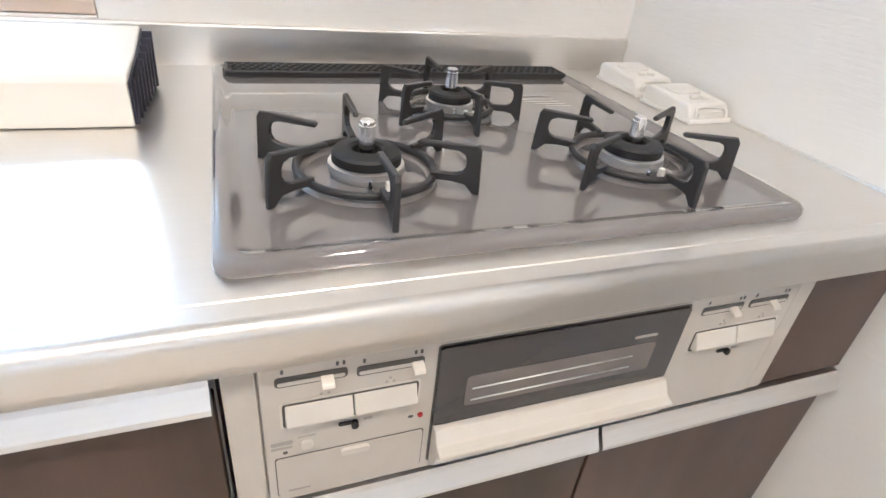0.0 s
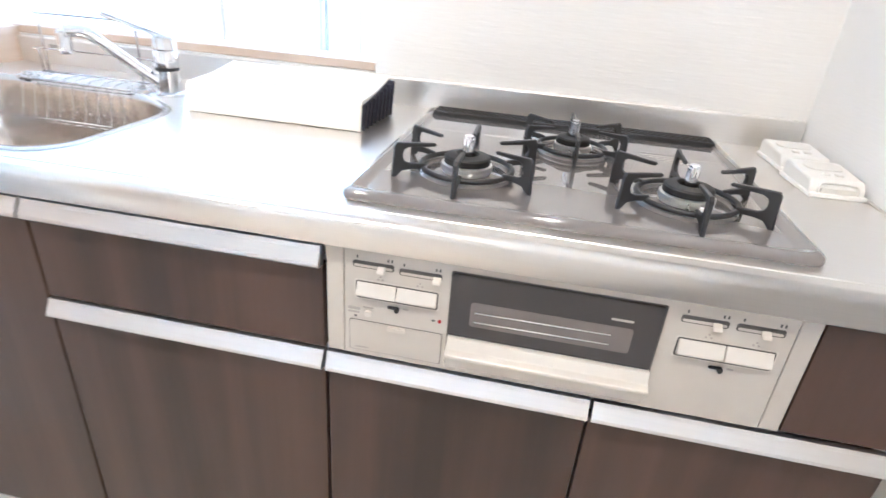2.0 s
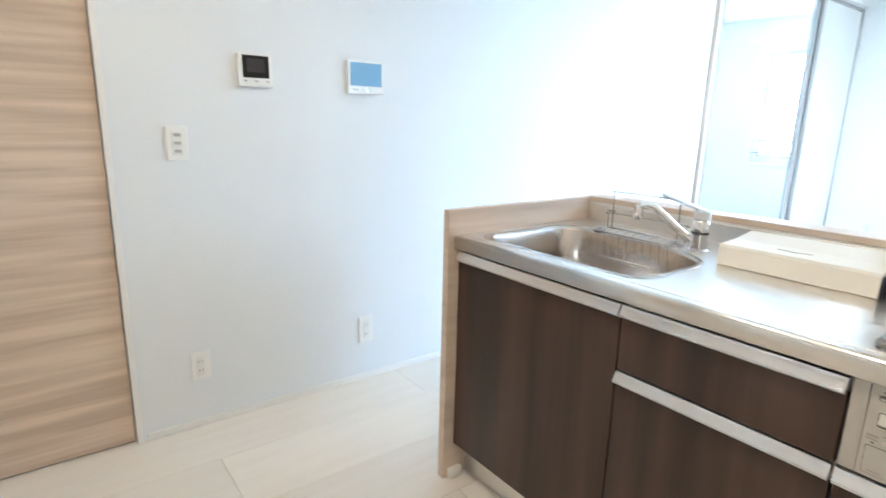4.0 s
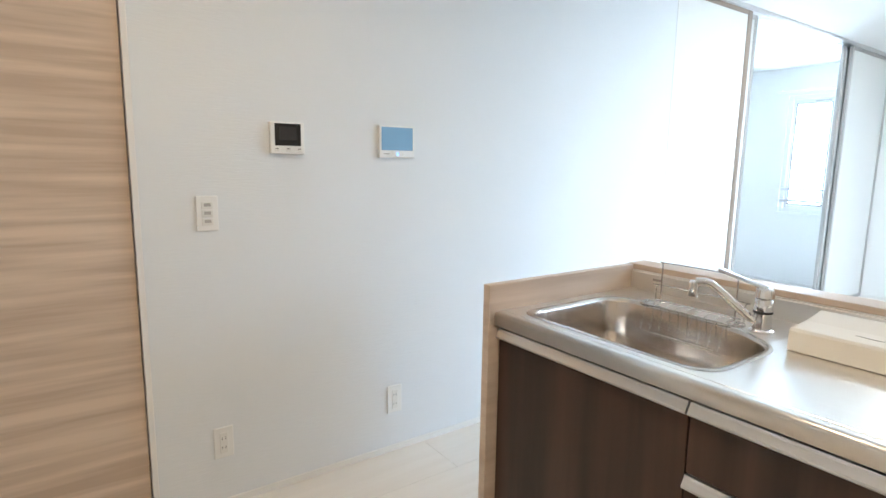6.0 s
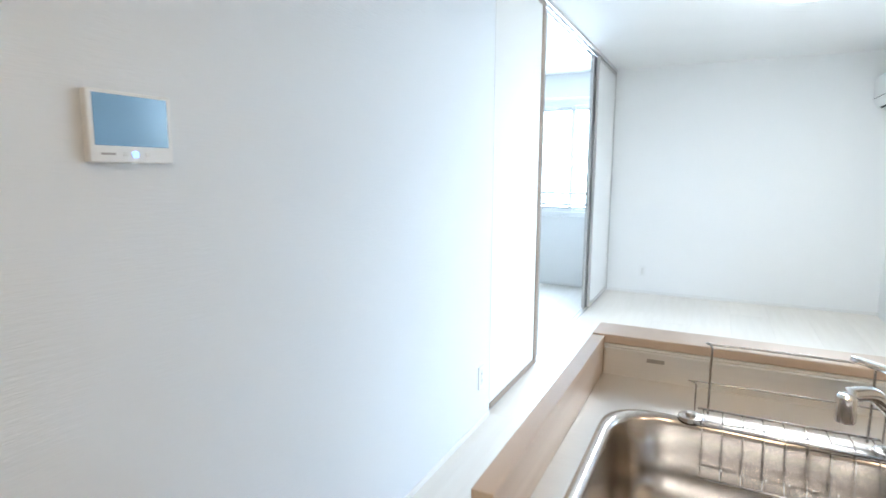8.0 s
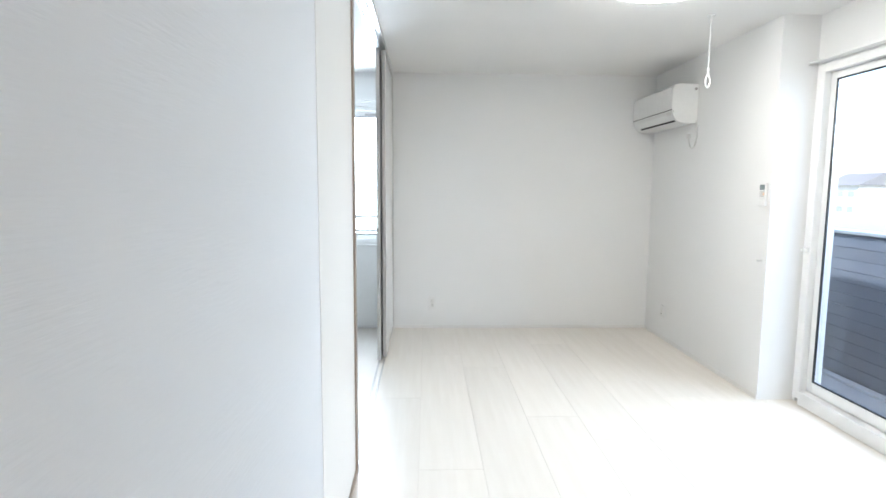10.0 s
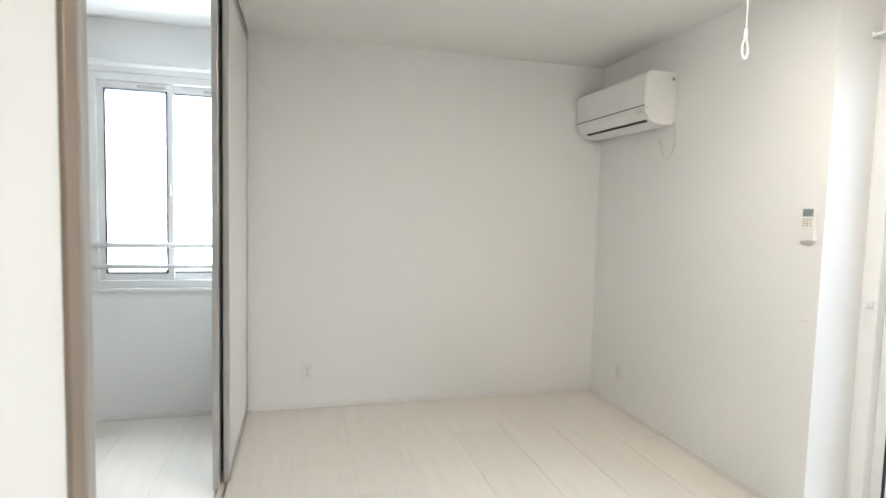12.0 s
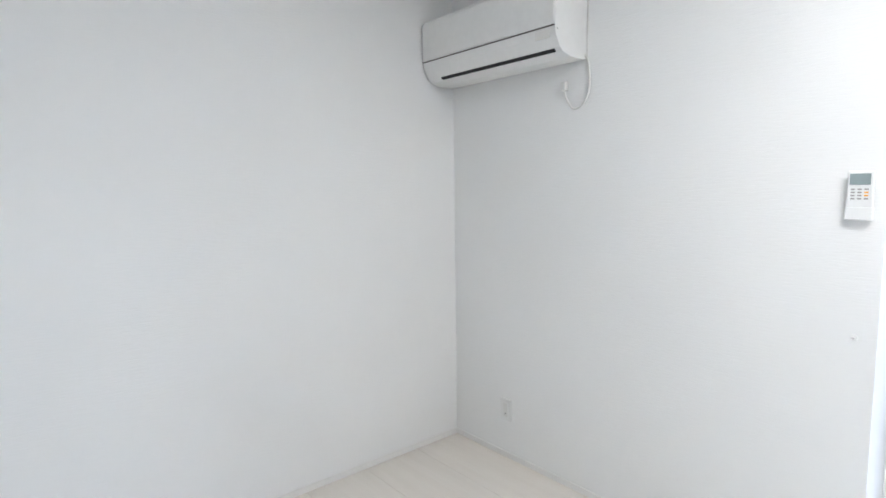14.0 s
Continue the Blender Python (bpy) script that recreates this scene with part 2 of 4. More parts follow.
# ---- the plan ----
XW = -1.898          # face of the long wall
XD = -1.939          # middle of the sliding doors
XR, XN = 0.552, 0.785  # right wall of the room, face of the window wall
XK = 0.775           # right wall of the kitchen
YB, YF = -2.15, 5.695  # back wall, far wall
YC = 3.86            # return of the right wall
YS = 0.643           # wall behind the hob
YE = 2.065           # end of the long wall
H = 2.4
XO = -4.4            # far side of the next room
WX0, WX1, WZ0, WZ1 = -2.800, -1.930, 0.815, 2.098   # window of the next room
GY0, GY1, GZ0, GZ1 = 2.06, 3.835, 0.03, 2.10   # sliding glass door
DY0, DY1, DZ = -1.67, -0.862, 2.02   # wooden door

structure("floor_base", box(XO - 0.1, XN + 0.2, YB - 0.1, YF + 0.1, -0.2, -0.0035), GROOVE, "dark joints under a pale plank floor", "floor")
structure("ceiling", box(XO - 0.1, XN + 0.2, YB - 0.1, YF + 0.1, H, H + 0.15), CEILING, "plain white papered ceiling", "ceiling")
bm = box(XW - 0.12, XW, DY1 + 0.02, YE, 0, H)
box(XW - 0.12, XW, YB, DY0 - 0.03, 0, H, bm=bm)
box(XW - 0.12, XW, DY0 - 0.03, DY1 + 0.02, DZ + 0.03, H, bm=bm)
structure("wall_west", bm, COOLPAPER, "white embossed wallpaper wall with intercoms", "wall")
bm = box(WX1, XR + 0.15, YF, YF + 0.14, 0, H)
box(XO, WX0, YF, YF + 0.14, 0, H, bm=bm)
box(WX0, WX1, YF, YF + 0.14, 0, WZ0, bm=bm)
box(WX0, WX1, YF, YF + 0.14, WZ1, H, bm=bm)
structure("wall_north", bm, WALLPAPER, "white papered far wall with a window", "wall")
structure("wall_east", box(XR, XN + 0.14, YC, YF, 0, H), WALLPAPER, "white papered wall under the air conditioner", "wall")
bm = box(XN, XN + 0.14, GY1, YC, 0, H)
box(XN, XN + 0.14, YS + 0.1, GY0, 0, H, bm=bm)
box(XN, XN + 0.14, GY0, GY1, GZ1, H, bm=bm)
structure("wall_window", bm, WALLPAPER, "white papered wall round the sliding glass door", "wall")
structure("wall_kitchen_side", box(XK, XK + 0.16, YB, YS, 0, H), WALLPAPER, "white kitchen side wall", "wall")
structure("wall_kitchen_back", box(-0.14, XN + 0.14, YS, YS + 0.1, 0, H), WALLPAPER, "white wall behind the gas hob", "wall")
structure("wall_south", box(XW - 0.12, XK + 0.16, YB - 0.1, YB, 0, H), WALLPAPER, "plain white wall closing the kitchen", "wall")
structure("wall_counter_back", box(-1.10, -0.142, YS, YS + 0.08, 0, 0.93), WALLPAPER, "low white wall behind the sink", "wall")
structure("counter_ledge", box(-1.10, -0.142, YS + 0.002, YS + 0.1, 0.931, 0.951, 0.003), PALEWOOD, "beige woodgrain ledge on the low wall", "trim")
structure("wall_next_west", box(XO - 0.1, XO, YE - 0.1, YF + 0.1, 0, H), WALLPAPER, "plain white wall of the next room", "wall")
structure("wall_next_south", box(XO, XW - 0.12, YE - 0.1, YE, 0, H), WALLPAPER, "plain white wall of the next room", "wall")


def skirting(name, x0, x1, y0, y1):
    structure(name, box(x0, x1, y0, y1, 0, 0.03, 0.002, 1), CASING, "low white baseboard along the wall", "baseboard")


skirting("baseboard_north", XD + 0.05, XR, YF - 0.006, YF)
skirting("baseboard_east", XR - 0.006, XR, YC, YF - 0.008)
skirting("baseboard_west", XW, XW + 0.006, DY1 + 0.035, YE)
skirting("baseboard_next", XO, XD - 0.06, YF - 0.006, YF)

# ---- sliding doors between the rooms ----


def sliding_panel(y0, y1, x, frame_mat, label, hidden=False, w=0.034):
    p = thing("sliding_door", (x, (y0 + y1) / 2, 0.012), label, "door", "sliding doors between the rooms")
    part("panel", box(x - 0.006, x + 0.006, y0 + w, y1 - w, 0.045, H - 0.06), PANELSHEET, p, "milky white panel sheet")
    if hidden:
        part("edge", box(x - 0.006, x + 0.006, y0, y0 + w, 0.045, H - 0.06), PANELSHEET, p)
    else:
        part("stile", box(x - 0.014, x + 0.014, y0, y0 + w, 0.012, H - 0.03, 0.003), frame_mat, p)
    part("stile", box(x - 0.014, x + 0.014, y1 - w, y1, 0.012, H - 0.03, 0.003), frame_mat, p)
    part("rail", box(x - 0.012, x + 0.012, y0 + w, y1 - w, 0.012, 0.045, 0.002), frame_mat, p)
    part("rail", box(x - 0.012, x + 0.012, y0 + w, y1 - w, H - 0.06, H - 0.03, 0.002), frame_mat, p)


sliding_panel(2.0715, 2.968, -1.921, BRONZE, "white sliding door panel in slim bronze aluminium frame", True, 0.05)
sliding_panel(2.0900, 3.12, -1.957, DOORALU, "white sliding door panel stacked behind its neighbour")
sliding_panel(4.735, YF - 0.006, -1.919, DOORALU, "white sliding door panel slid against the far wall")
sliding_panel(4.66, YF - 0.04, -1.957, DOORALU, "white sliding door panel stacked behind its neighbour")
top = thing("door_track", (-1.938, 3.85, H - 0.028), "grey aluminium track for the sliding doors on the ceiling", "track", kind="structure")
part("channel", box(-1.979, -1.899, YE + 0.001, YF - 0.002, H - 0.010, H), ALU, top)
for x in (-1.979, -1.940, -1.902):
    part("flange", box(x, x + 0.004, YE + 0.001, YF - 0.002, H - 0.028, H - 0.010), ALU, top)
low = thing("floor_track", (-1.938, 3.85, 0), "two slim grey rails let into the floor", "track", kind="structure")
for x in (-1.920, -1.957):
    part("rail", box(x - 0.006, x + 0.006, YE + 0.001, YF - 0.01, -0.006, 0.004, 0.001), DOORALU, low)

# grey strip in place of the shadow line between wall end and panels
structure("wall_end_trim", box(XW - 0.02, XW + 0.001, YE, YE + 0.003, 0.0, H - 0.03), DOORALU, "thin grey strip painting the shadow line at the wall's end", "trim")

# ---- window of the next room ----
win = thing("window_1", ((WX0 + WX1) / 2, YF, WZ0), "white sliding window with two guard rails across", "window", kind="structure")
fr = 0.045
bm = box(WX0, WX0 + fr, YF + 0.01, YF + 0.11, WZ0, WZ1, 0.003)
box(WX1 - fr, WX1, YF + 0.01, YF + 0.11, WZ0, WZ1, 0.003, bm=bm)
box(WX0 + fr, WX1 - fr, YF + 0.01, YF + 0.11, WZ0, WZ0 + fr, 0.003, bm=bm)
box(WX0 + fr, WX1 - fr, YF + 0.01, YF + 0.11, WZ1 - fr, WZ1, 0.003, bm=bm)
part("window_frame", bm, VINYL, win)
part("window_sill", box(WX0 - 0.02, WX1 - 0.03, YF - 0.02, YF + 0.01, WZ0 - 0.022, WZ0, 0.004), VINYL, win)
mid = (WX0 + WX1) / 2
for sx0, sx1, sy in ((WX0 + fr, mid + 0.022, YF + 0.045), (mid - 0.022, WX1 - fr, YF + 0.078)):
    s = part("sash", box(sx0, sx0 + 0.034, sy - 0.012, sy + 0.012, WZ0 + fr, WZ1 - fr, 0.003), VINYL, win)
    bm = box(sx1 - 0.034, sx1, sy - 0.012, sy + 0.012, WZ0 + fr, WZ1 - fr, 0.003)
    box(sx0 + 0.034, sx1 - 0.034, sy - 0.012, sy + 0.012, WZ0 + fr, WZ0 + fr + 0.04, 0.003, bm=bm)
    box(sx0 + 0.034, sx1 - 0.034, sy - 0.012, sy + 0.012, WZ1 - fr - 0.045, WZ1 - fr, 0.003, bm=bm)
    part("sash_rail", bm, VINYL, s)
    g0, g1, h0, h1 = sx0 + 0.034, sx1 - 0.034, WZ0 + fr + 0.04, WZ1 - fr - 0.045
    bm = box(g0, g0 + 0.009, sy - 0.0135, sy - 0.006, h0, h1)
    box(g1 - 0.009, g1, sy - 0.0135, sy - 0.006, h0, h1, bm=bm)
    box(g0 + 0.006, g1 - 0.009, sy - 0.0135, sy - 0.006, h0, h0 + 0.006, bm=bm)
    box(g0 + 0.006, g1 - 0.009, sy - 0.0135, sy - 0.006, h1 - 0.006, h1, bm=bm)
    part("gasket", bm, RUBBER, s, "black rubber gasket")
    pane = part("pane", box(g0 + 0.001, g1 - 0.001, sy - 0.003, sy + 0.003, h0 + 0.001, h1 - 0.001), GLASS, s, "clear glass pane")
    pane.visible_shadow = False
    bm = bmesh.new()
    for i in range(14):
        x = sx1 - 0.05 - i * 0.011
        box(x - 0.003, x + 0.003, sy - 0.0145, sy - 0.0115, WZ1 - fr - 0.034, WZ1 - fr - 0.016, bm=bm)
    part("vent_slot_row", bm, GREYINK, s, "row of small vent slots")
part("latch", box(mid - 0.008, mid + 0.008, YF + 0.016, YF + 0.034, 1.38, 1.44, 0.004), ALU, win, "grey crescent latch")
for z in (1.075, 0.945):
    part("guard_rail", tube([(WX0 + 0.01, YF + 0.012, z), (WX1 - 0.01, YF + 0.012, z)], 0.0155, 12), VINYL, win, "white guard rail")
rail = thing("curtain_rail", (mid, YF, 2.13), "white double curtain rail on brackets", "curtain rail", "curtain rails")
part("rail", box(WX0 - 0.1, WX1 - 0.035, YF - 0.05, YF - 0.038, 2.125, 2.143, 0.003), VINYL, rail)
part("rail", box(WX0 - 0.1, WX1 - 0.035, YF - 0.095, YF - 0.083, 2.125, 2.143, 0.003), VINYL, rail)
for x in (WX0 - 0.05, mid, WX1 - 0.06):
    part("bracket", box(x - 0.012, x + 0.012, YF - 0.095, YF, 2.143, 2.151, 0.002), VINYL, rail)

# ---- sliding glass door to the balcony ----
gd = thing("glass_door", (XN, (GY0 + GY1) / 2, 0), "white framed sliding glass door to the balcony", "door", kind="structure")
j = 0.055
for y0, y1 in ((GY1 - j, GY1), (GY0, GY0 + j)):
    part("jamb", box(XN - 0.012, XN + 0.13, y0, y1, GZ0, GZ1, 0.004), VINYL, gd)
part("head", box(XN - 0.012, XN + 0.13, GY0 + j, GY1 - j, GZ1 - 0.05, GZ1, 0.004), VINYL, gd)
part("threshold", box(XN - 0.02, XN + 0.13, GY0 + j, GY1 - j, 0.0, 0.085, 0.004), VINYL, gd)
for x in (XN + 0.04, XN + 0.085):
    part("track", box(x - 0.004, x + 0.004, GY0 + j, GY1 - j, 0.0855, 0.095), ALU, gd, "aluminium track")
half = (GY0 + GY1) / 2
for y0, y1, x in ((half - 0.025, GY1 - j, XN + 0.045), (GY0 + j, half + 0.025, XN + 0.088)):
    z0, z1 = 0.096, GZ1 - 0.05
    s = part("sash", box(x - 0.016, x + 0.016, y1 - 0.05, y1, z0, z1, 0.004), VINYL, gd)
    bm = box(x - 0.016, x + 0.016, y0, y0 + 0.05, z0, z1, 0.004)
    box(x - 0.016, x + 0.016, y0 + 0.05, y1 - 0.05, z0, z0 + 0.065, 0.004, bm=bm)
    box(x - 0.016, x + 0.016, y0 + 0.05, y1 - 0.05, z1 - 0.045, z1, 0.004, bm=bm)
    part("sash_rail", bm, VINYL, s)
    g0, g1, h0, h1 = y0 + 0.05, y1 - 0.05, z0 + 0.065, z1 - 0.045
    bm = box(x - 0.018, x - 0.008, g0, g0 + 0.008, h0, h1)
    box(x - 0.018, x - 0.008, g1 - 0.008, g1, h0, h1, bm=bm)
    box(x - 0.018, x - 0.008, g0 + 0.008, g1 - 0.008, h0, h0 + 0.008, bm=bm)
    box(x - 0.018, x - 0.008, g0 + 0.008, g1 - 0.008, h1 - 0.008, h1, bm=bm)
    part("gasket", bm, RUBBER, s, "black rubber gasket")
    pane = part("pane", box(x - 0.003, x + 0.003, g0 + 0.001, g1 - 0.001, h0 + 0.001, h1 - 0.001), GLASS, s, "clear glass pane")
    pane.visible_shadow = False
rail = thing("curtain_rail", (XN, half, 2.11), "white double curtain rail above the glass door", "curtain rail", "curtain rails")
for d in (0.028, 0.055):
    part("rail", box(XN - d - 0.006, XN - d + 0.006, GY0 - 0.08, YC - 0.012, 2.108, 2.122, 0.003), VINYL, rail)
for y in (GY0, half, GY1 - 0.05):
    part("bracket", box(XN - 0.064, XN, y - 0.012, y + 0.012, 2.122, 2.128, 0.002), VINYL, rail)
part("end_cap", box(XN - 0.064, XN - 0.02, YC - 0.012, YC - 0.004, 2.104, 2.126, 0.002), VINYL, rail)

# ---- balcony and the view ----
structure("balcony_floor", box(XN + 0.14, 2.15, 0.6, 5.9, -0.45, -0.27), DECK, "grey sheet balcony floor", "floor")
bp = thing("balcony_parapet", (2.05, 3.3, -0.27), "slate grey siding balcony parapet with a metal coping", "parapet", kind="structure")
part("core", box(2.02, 2.15, 0.6, 5.9, -0.27, 0.98), SIDING, bp)
for i in range(12):
    z = -0.23 + i * 0.1
    part("siding_board", box(2.004, 2.019, 0.6, 5.9, z, z + 0.097, 0.0015, 1), SIDING, bp)
part("coping", box(1.98, 2.18, 0.6, 5.9, 0.985, 1.012, 0.004), ALU, bp)
part("gutter_edge", box(1.93, 2.003, 0.6, 5.9, -0.268, -0.243, 0.004), DECK, bp)
structure("balcony_end_wall", box(XN + 0.14, 2.15, 5.9, 6.0, -0.45, 1.0), SIDING, "slate grey siding end of the balcony", "wall")
structure("ground", box(-900, 900, -900, 900, -4.4, -3.4), GROUNDM, "ground of the town below", "ground")


def house(x, y, w, d, h, turn):
    o = thing("house", (0, 0, 0), "pale two storey house with a grey roof", "house", "houses of the town")
    part("wall", box(-w / 2, w / 2, -d / 2, d / 2, 0, h), HOUSEM, o)
    part("roof", prism([(-d / 2 - 0.5, h), (0, h + d * 0.28), (d / 2 + 0.5, h)], "x", -w / 2 - 0.4, w / 2 + 0.4), ROOFM, o)
    for side in (-1, 1):
        for k in range(3):
            for s in range(2):
                cx = (k - 1) * w * 0.3
                z = 0.9 + s * 2.7
                part("window", box(cx - 0.8, cx + 0.8, side * (d / 2 + 0.02) - 0.03, side * (d / 2 + 0.02) + 0.03, z, z + 1.1), PANEDARK, o)
    o.matrix_basis = pose(x, y, -3.4, 0, 0, turn)


rng = random.Random(4)
for k in range(14):
    house(75 + rng.uniform(0, 60), 10 + k * 11 + rng.uniform(-2, 2), rng.uniform(8, 12), rng.uniform(7, 9), rng.uniform(5.2, 6.2), 90 + rng.uniform(-12, 12))
for k in range(10):
    house(-110 + k * 14 + rng.uniform(-2, 2), 130 + rng.uniform(0, 60), rng.uniform(8, 12), rng.uniform(7, 9), rng.uniform(5.0, 6.0), rng.uniform(-14, 14))

# ---- kitchen counter ----
ZC = 0.866
XE = -1.072   # inner face of the end panel
CF = -0.018   # front edge of the worktop

ep = thing("end_panel", (-1.086, 0.26, 0), "beige woodgrain end panel of the kitchen counter", "panel")
part("board", box(-1.10, XE, -0.04, YS - 0.001, 0.0, 0.948, 0.0015), PALEWOOD, ep)
part("foot_block", box(XE + 0.001, XE + 0.02, -0.02, 0.03, 0.0, 0.035, 0.002), CASING, ep, "small white foot block")


def sink_outline(grow, n=7):
    """The sink's rounded outline with a cut corner beside the tap; grow widens it."""
    x0, x1, y0, y1 = -1.012 - grow, -0.452 + grow, 0.052 - grow, 0.478 + grow
    corners = [(x0, y0, 0.075), (x1, y0, 0.085), (x1, 0.345, 0.07), (-0.585, y1 - 0.045, 0.06), (x0, y1 - 0.022, 0.10)]
    out = []
    k = len(corners)
    for i, (x, y, r) in enumerate(corners):
        p = Vector((x, y))
        a = (Vector(corners[i - 1][:2]) - p).normalized()
        b = (Vector(corners[(i + 1) % k][:2]) - p).normalized()
        r = min(r, 0.8 * (Vector(corners[i - 1][:2]) - p).length / 2 + 0.03, 0.8 * (Vector(corners[(i + 1) % k][:2]) - p).length / 2 + 0.03)
        for s in range(n):
            t = s / (n - 1)
            q = p + a * r * (1 - t) ** 2 + b * r * t ** 2
            out.append((q.x, q.y))
    return out


wt = thing("worktop", (-0.15, 0.27, 0.82), "brushed stainless steel worktop with rolled front edge", "worktop")
# the top sheet with the sink's opening cut out
bm = bmesh.new()
hole = sink_outline(0.012)
outer = [(XE + 0.001, CF + 0.012), (XK - 0.004, CF + 0.012), (XK - 0.004, YS - 0.012), (XE + 0.001, YS - 0.012)]
vo = [bm.verts.new((x, y, ZC)) for x, y in outer]
vh = [bm.verts.new((x, y, ZC)) for x, y in hole]
ed = [bm.edges.new((vs[i], vs[(i + 1) % len(vs)])) for vs in (vo, vh) for i in range(len(vs))]
bmesh.ops.triangle_fill(bm, use_beauty=True, use_dissolve=False, edges=ed)
bmesh.ops.recalc_face_normals(bm, faces=bm.faces[:])
if bm.faces[0].normal.z < 0:
    bmesh.ops.reverse_faces(bm, faces=bm.faces[:])
part("top_sheet", bm, STEEL, wt)
nose = [(CF + 0.012, ZC)] + [(CF + 0.012 - 0.012 * math.sin(radians(a)), ZC - 0.012 + 0.012 * math.cos(radians(a))) for a in (15, 30, 45, 60, 75, 90)]
nose += [(CF, 0.826), (CF + 0.004, 0.823), (CF + 0.02, 0.823), (CF + 0.02, ZC - 0.002)]
bm = prism(nose, "x", XE + 0.001, XK - 0.001)
for f in bm.faces:
    f.smooth = abs(f.normal.x) < 0.5
part("front_edge", bm, STEEL, wt)
part("backsplash", box(XE + 0.001, XK - 0.003, YS - 0.013, YS - 0.001, ZC - 0.005, 0.927, 0.003), STEEL, wt, "stainless upstand at the back")
part("side_cove", box(XK - 0.006, XK - 0.001, CF + 0.03, YS - 0.014, ZC - 0.01, ZC + 0.003, 0.001), STEEL, wt, "sealed joint along the wall")
part("drip_bead", box(XE + 0.001, XK - 0.03, CF + 0.03, CF + 0.034, ZC - 0.001, ZC + 0.0012, 0.0008, 1), STEEL, wt)

# ---- sink ----
sk = thing("sink", (-0.73, 0.27, 0.68), "stainless steel sink with rounded bowl let into the worktop", "sink")
levels = [(0.018, ZC + 0.0005), (0.012, ZC + 0.0025), (0.0, ZC + 0.001), (-0.004, ZC - 0.010), (-0.012, ZC - 0.10), (-0.022, ZC - 0.155), (-0.05, ZC - 0.178), (-0.10, ZC - 0.186)]
bm = bmesh.new()
prev = None
for g, z in levels:
    ring = [bm.verts.new((x, y, z)) for x, y in sink_outline(g)]
    if prev:
        for i in range(len(ring)):
            bm.faces.new((prev[i], prev[(i + 1) % len(ring)], ring[(i + 1) % len(ring)], ring[i]))
    prev = ring
bm.faces.new(prev)
bmesh.ops.recalc_face_normals(bm, faces=bm.faces[:])
if max(bm.faces, key=lambda f: f.calc_area()).normal.z < 0:
    bmesh.ops.reverse_faces(bm, faces=bm.faces[:])
for f in bm.faces:
    f.smooth = True
bowl = part("bowl", bm, SINKSTEEL, sk)
part("drain", lathe([(0.0, -0.004), (0.05, -0.004), (0.055, 0.002), (0.068, 0.003), (0.07, 0.0)], -0.72, 0.24, ZC - 0.184, 32), IRON, sk, "dark drain basket")
for x in (-0.885, -0.60):
    part("clip", lathe([(0.0, 0.012), (0.008, 0.012), (0.009, 0.007), (0.021, 0.006), (0.023, 0.0)], x, 0.462, ZC + 0.002, 20), WIRE, sk)
part("maker_plate", box(-0.98, -0.945, YS - 0.0155, YS - 0.0132, 0.905, 0.913), GREYINK, sk, "small grey maker plate")

# ---- dish rack over the sink ----
rk = thing("dish_rack", (-0.74, 0.47, ZC), "chrome wire rack hooked over the sink's rear edge", "rack")
W = 0.0021
part("hoop", tube(arc([(-0.858, 0.492, ZC + 0.004), (-0.858, 0.492, ZC + 0.125), (-0.85, 0.492, ZC + 0.135), (-0.63, 0.492, ZC + 0.135), (-0.622, 0.492, ZC + 0.125), (-0.622, 0.492, ZC + 0.004)], 5), W), WIRE, rk)
part("hoop", tube(arc([(-0.880, 0.500, ZC + 0.004), (-0.880, 0.500, ZC + 0.052), (-0.872, 0.500, ZC + 0.060), (-0.608, 0.500, ZC + 0.060), (-0.600, 0.500, ZC + 0.052), (-0.600, 0.500, ZC + 0.004)], 5), 0.0016), WIRE, rk)
for y, z in ((0.492, 0.012), (0.43, 0.006), (0.36, -0.055), (0.40, -0.075)):
    part("long_wire", tube([(-0.875, y, ZC + z), (-0.605, y, ZC + z)], W), WIRE, rk)
for i in range(9):
    x = -0.865 + i * 0.031
    part("cross_wire", tube(arc([(x, 0.492, ZC + 0.012), (x, 0.43, ZC + 0.006), (x, 0.404, ZC - 0.07), (x, 0.362, ZC - 0.057), (x, 0.358, ZC - 0.03)], 4), 0.0011, 6), WIRE, rk)

# ---- tap ----
fx, fy = -0.535, 0.462
tp = thing("tap", (fx, fy, ZC), "chrome single lever kitchen tap with a long spout", "tap")
part("body", lathe([(0.0, 0.0), (0.031, 0.0), (0.031, 0.006), (0.024, 0.010), (0.0225, 0.05), (0.0235, 0.052), (0.0235, 0.088), (0.021, 0.092), (0.0, 0.092)], fx, fy, ZC, 32), CHROME, tp)
# thin black ring round the middle of the body
part("collar", lathe([(0.0236, 0.052), (0.0240, 0.053), (0.0240, 0.058), (0.0236, 0.059)], fx, fy, ZC, 32), BLACK, tp, "dark band round the body")
part("cap", lathe([(0.0, 0.122), (0.017, 0.121), (0.022, 0.116), (0.024, 0.095), (0.022, 0.093)], fx, fy, ZC, 32), CHROME, tp)
part("spout", tube(arc([(fx - 0.010, fy - 0.008, ZC + 0.022), (fx - 0.045, fy - 0.032, ZC + 0.056), (fx - 0.095, fy - 0.064, ZC + 0.107), (fx - 0.115, fy - 0.077, ZC + 0.122), (fx - 0.142, fy - 0.093, ZC + 0.122)], 6), 0.0115, 16), CHROME, tp)
part("nozzle", lathe([(0.0, -0.03), (0.0125, -0.03), (0.0135, -0.024), (0.0135, 0.008), (0.010, 0.013), (0.0, 0.014)], fx - 0.145, fy - 0.095, ZC + 0.111, 24), CHROME, tp)
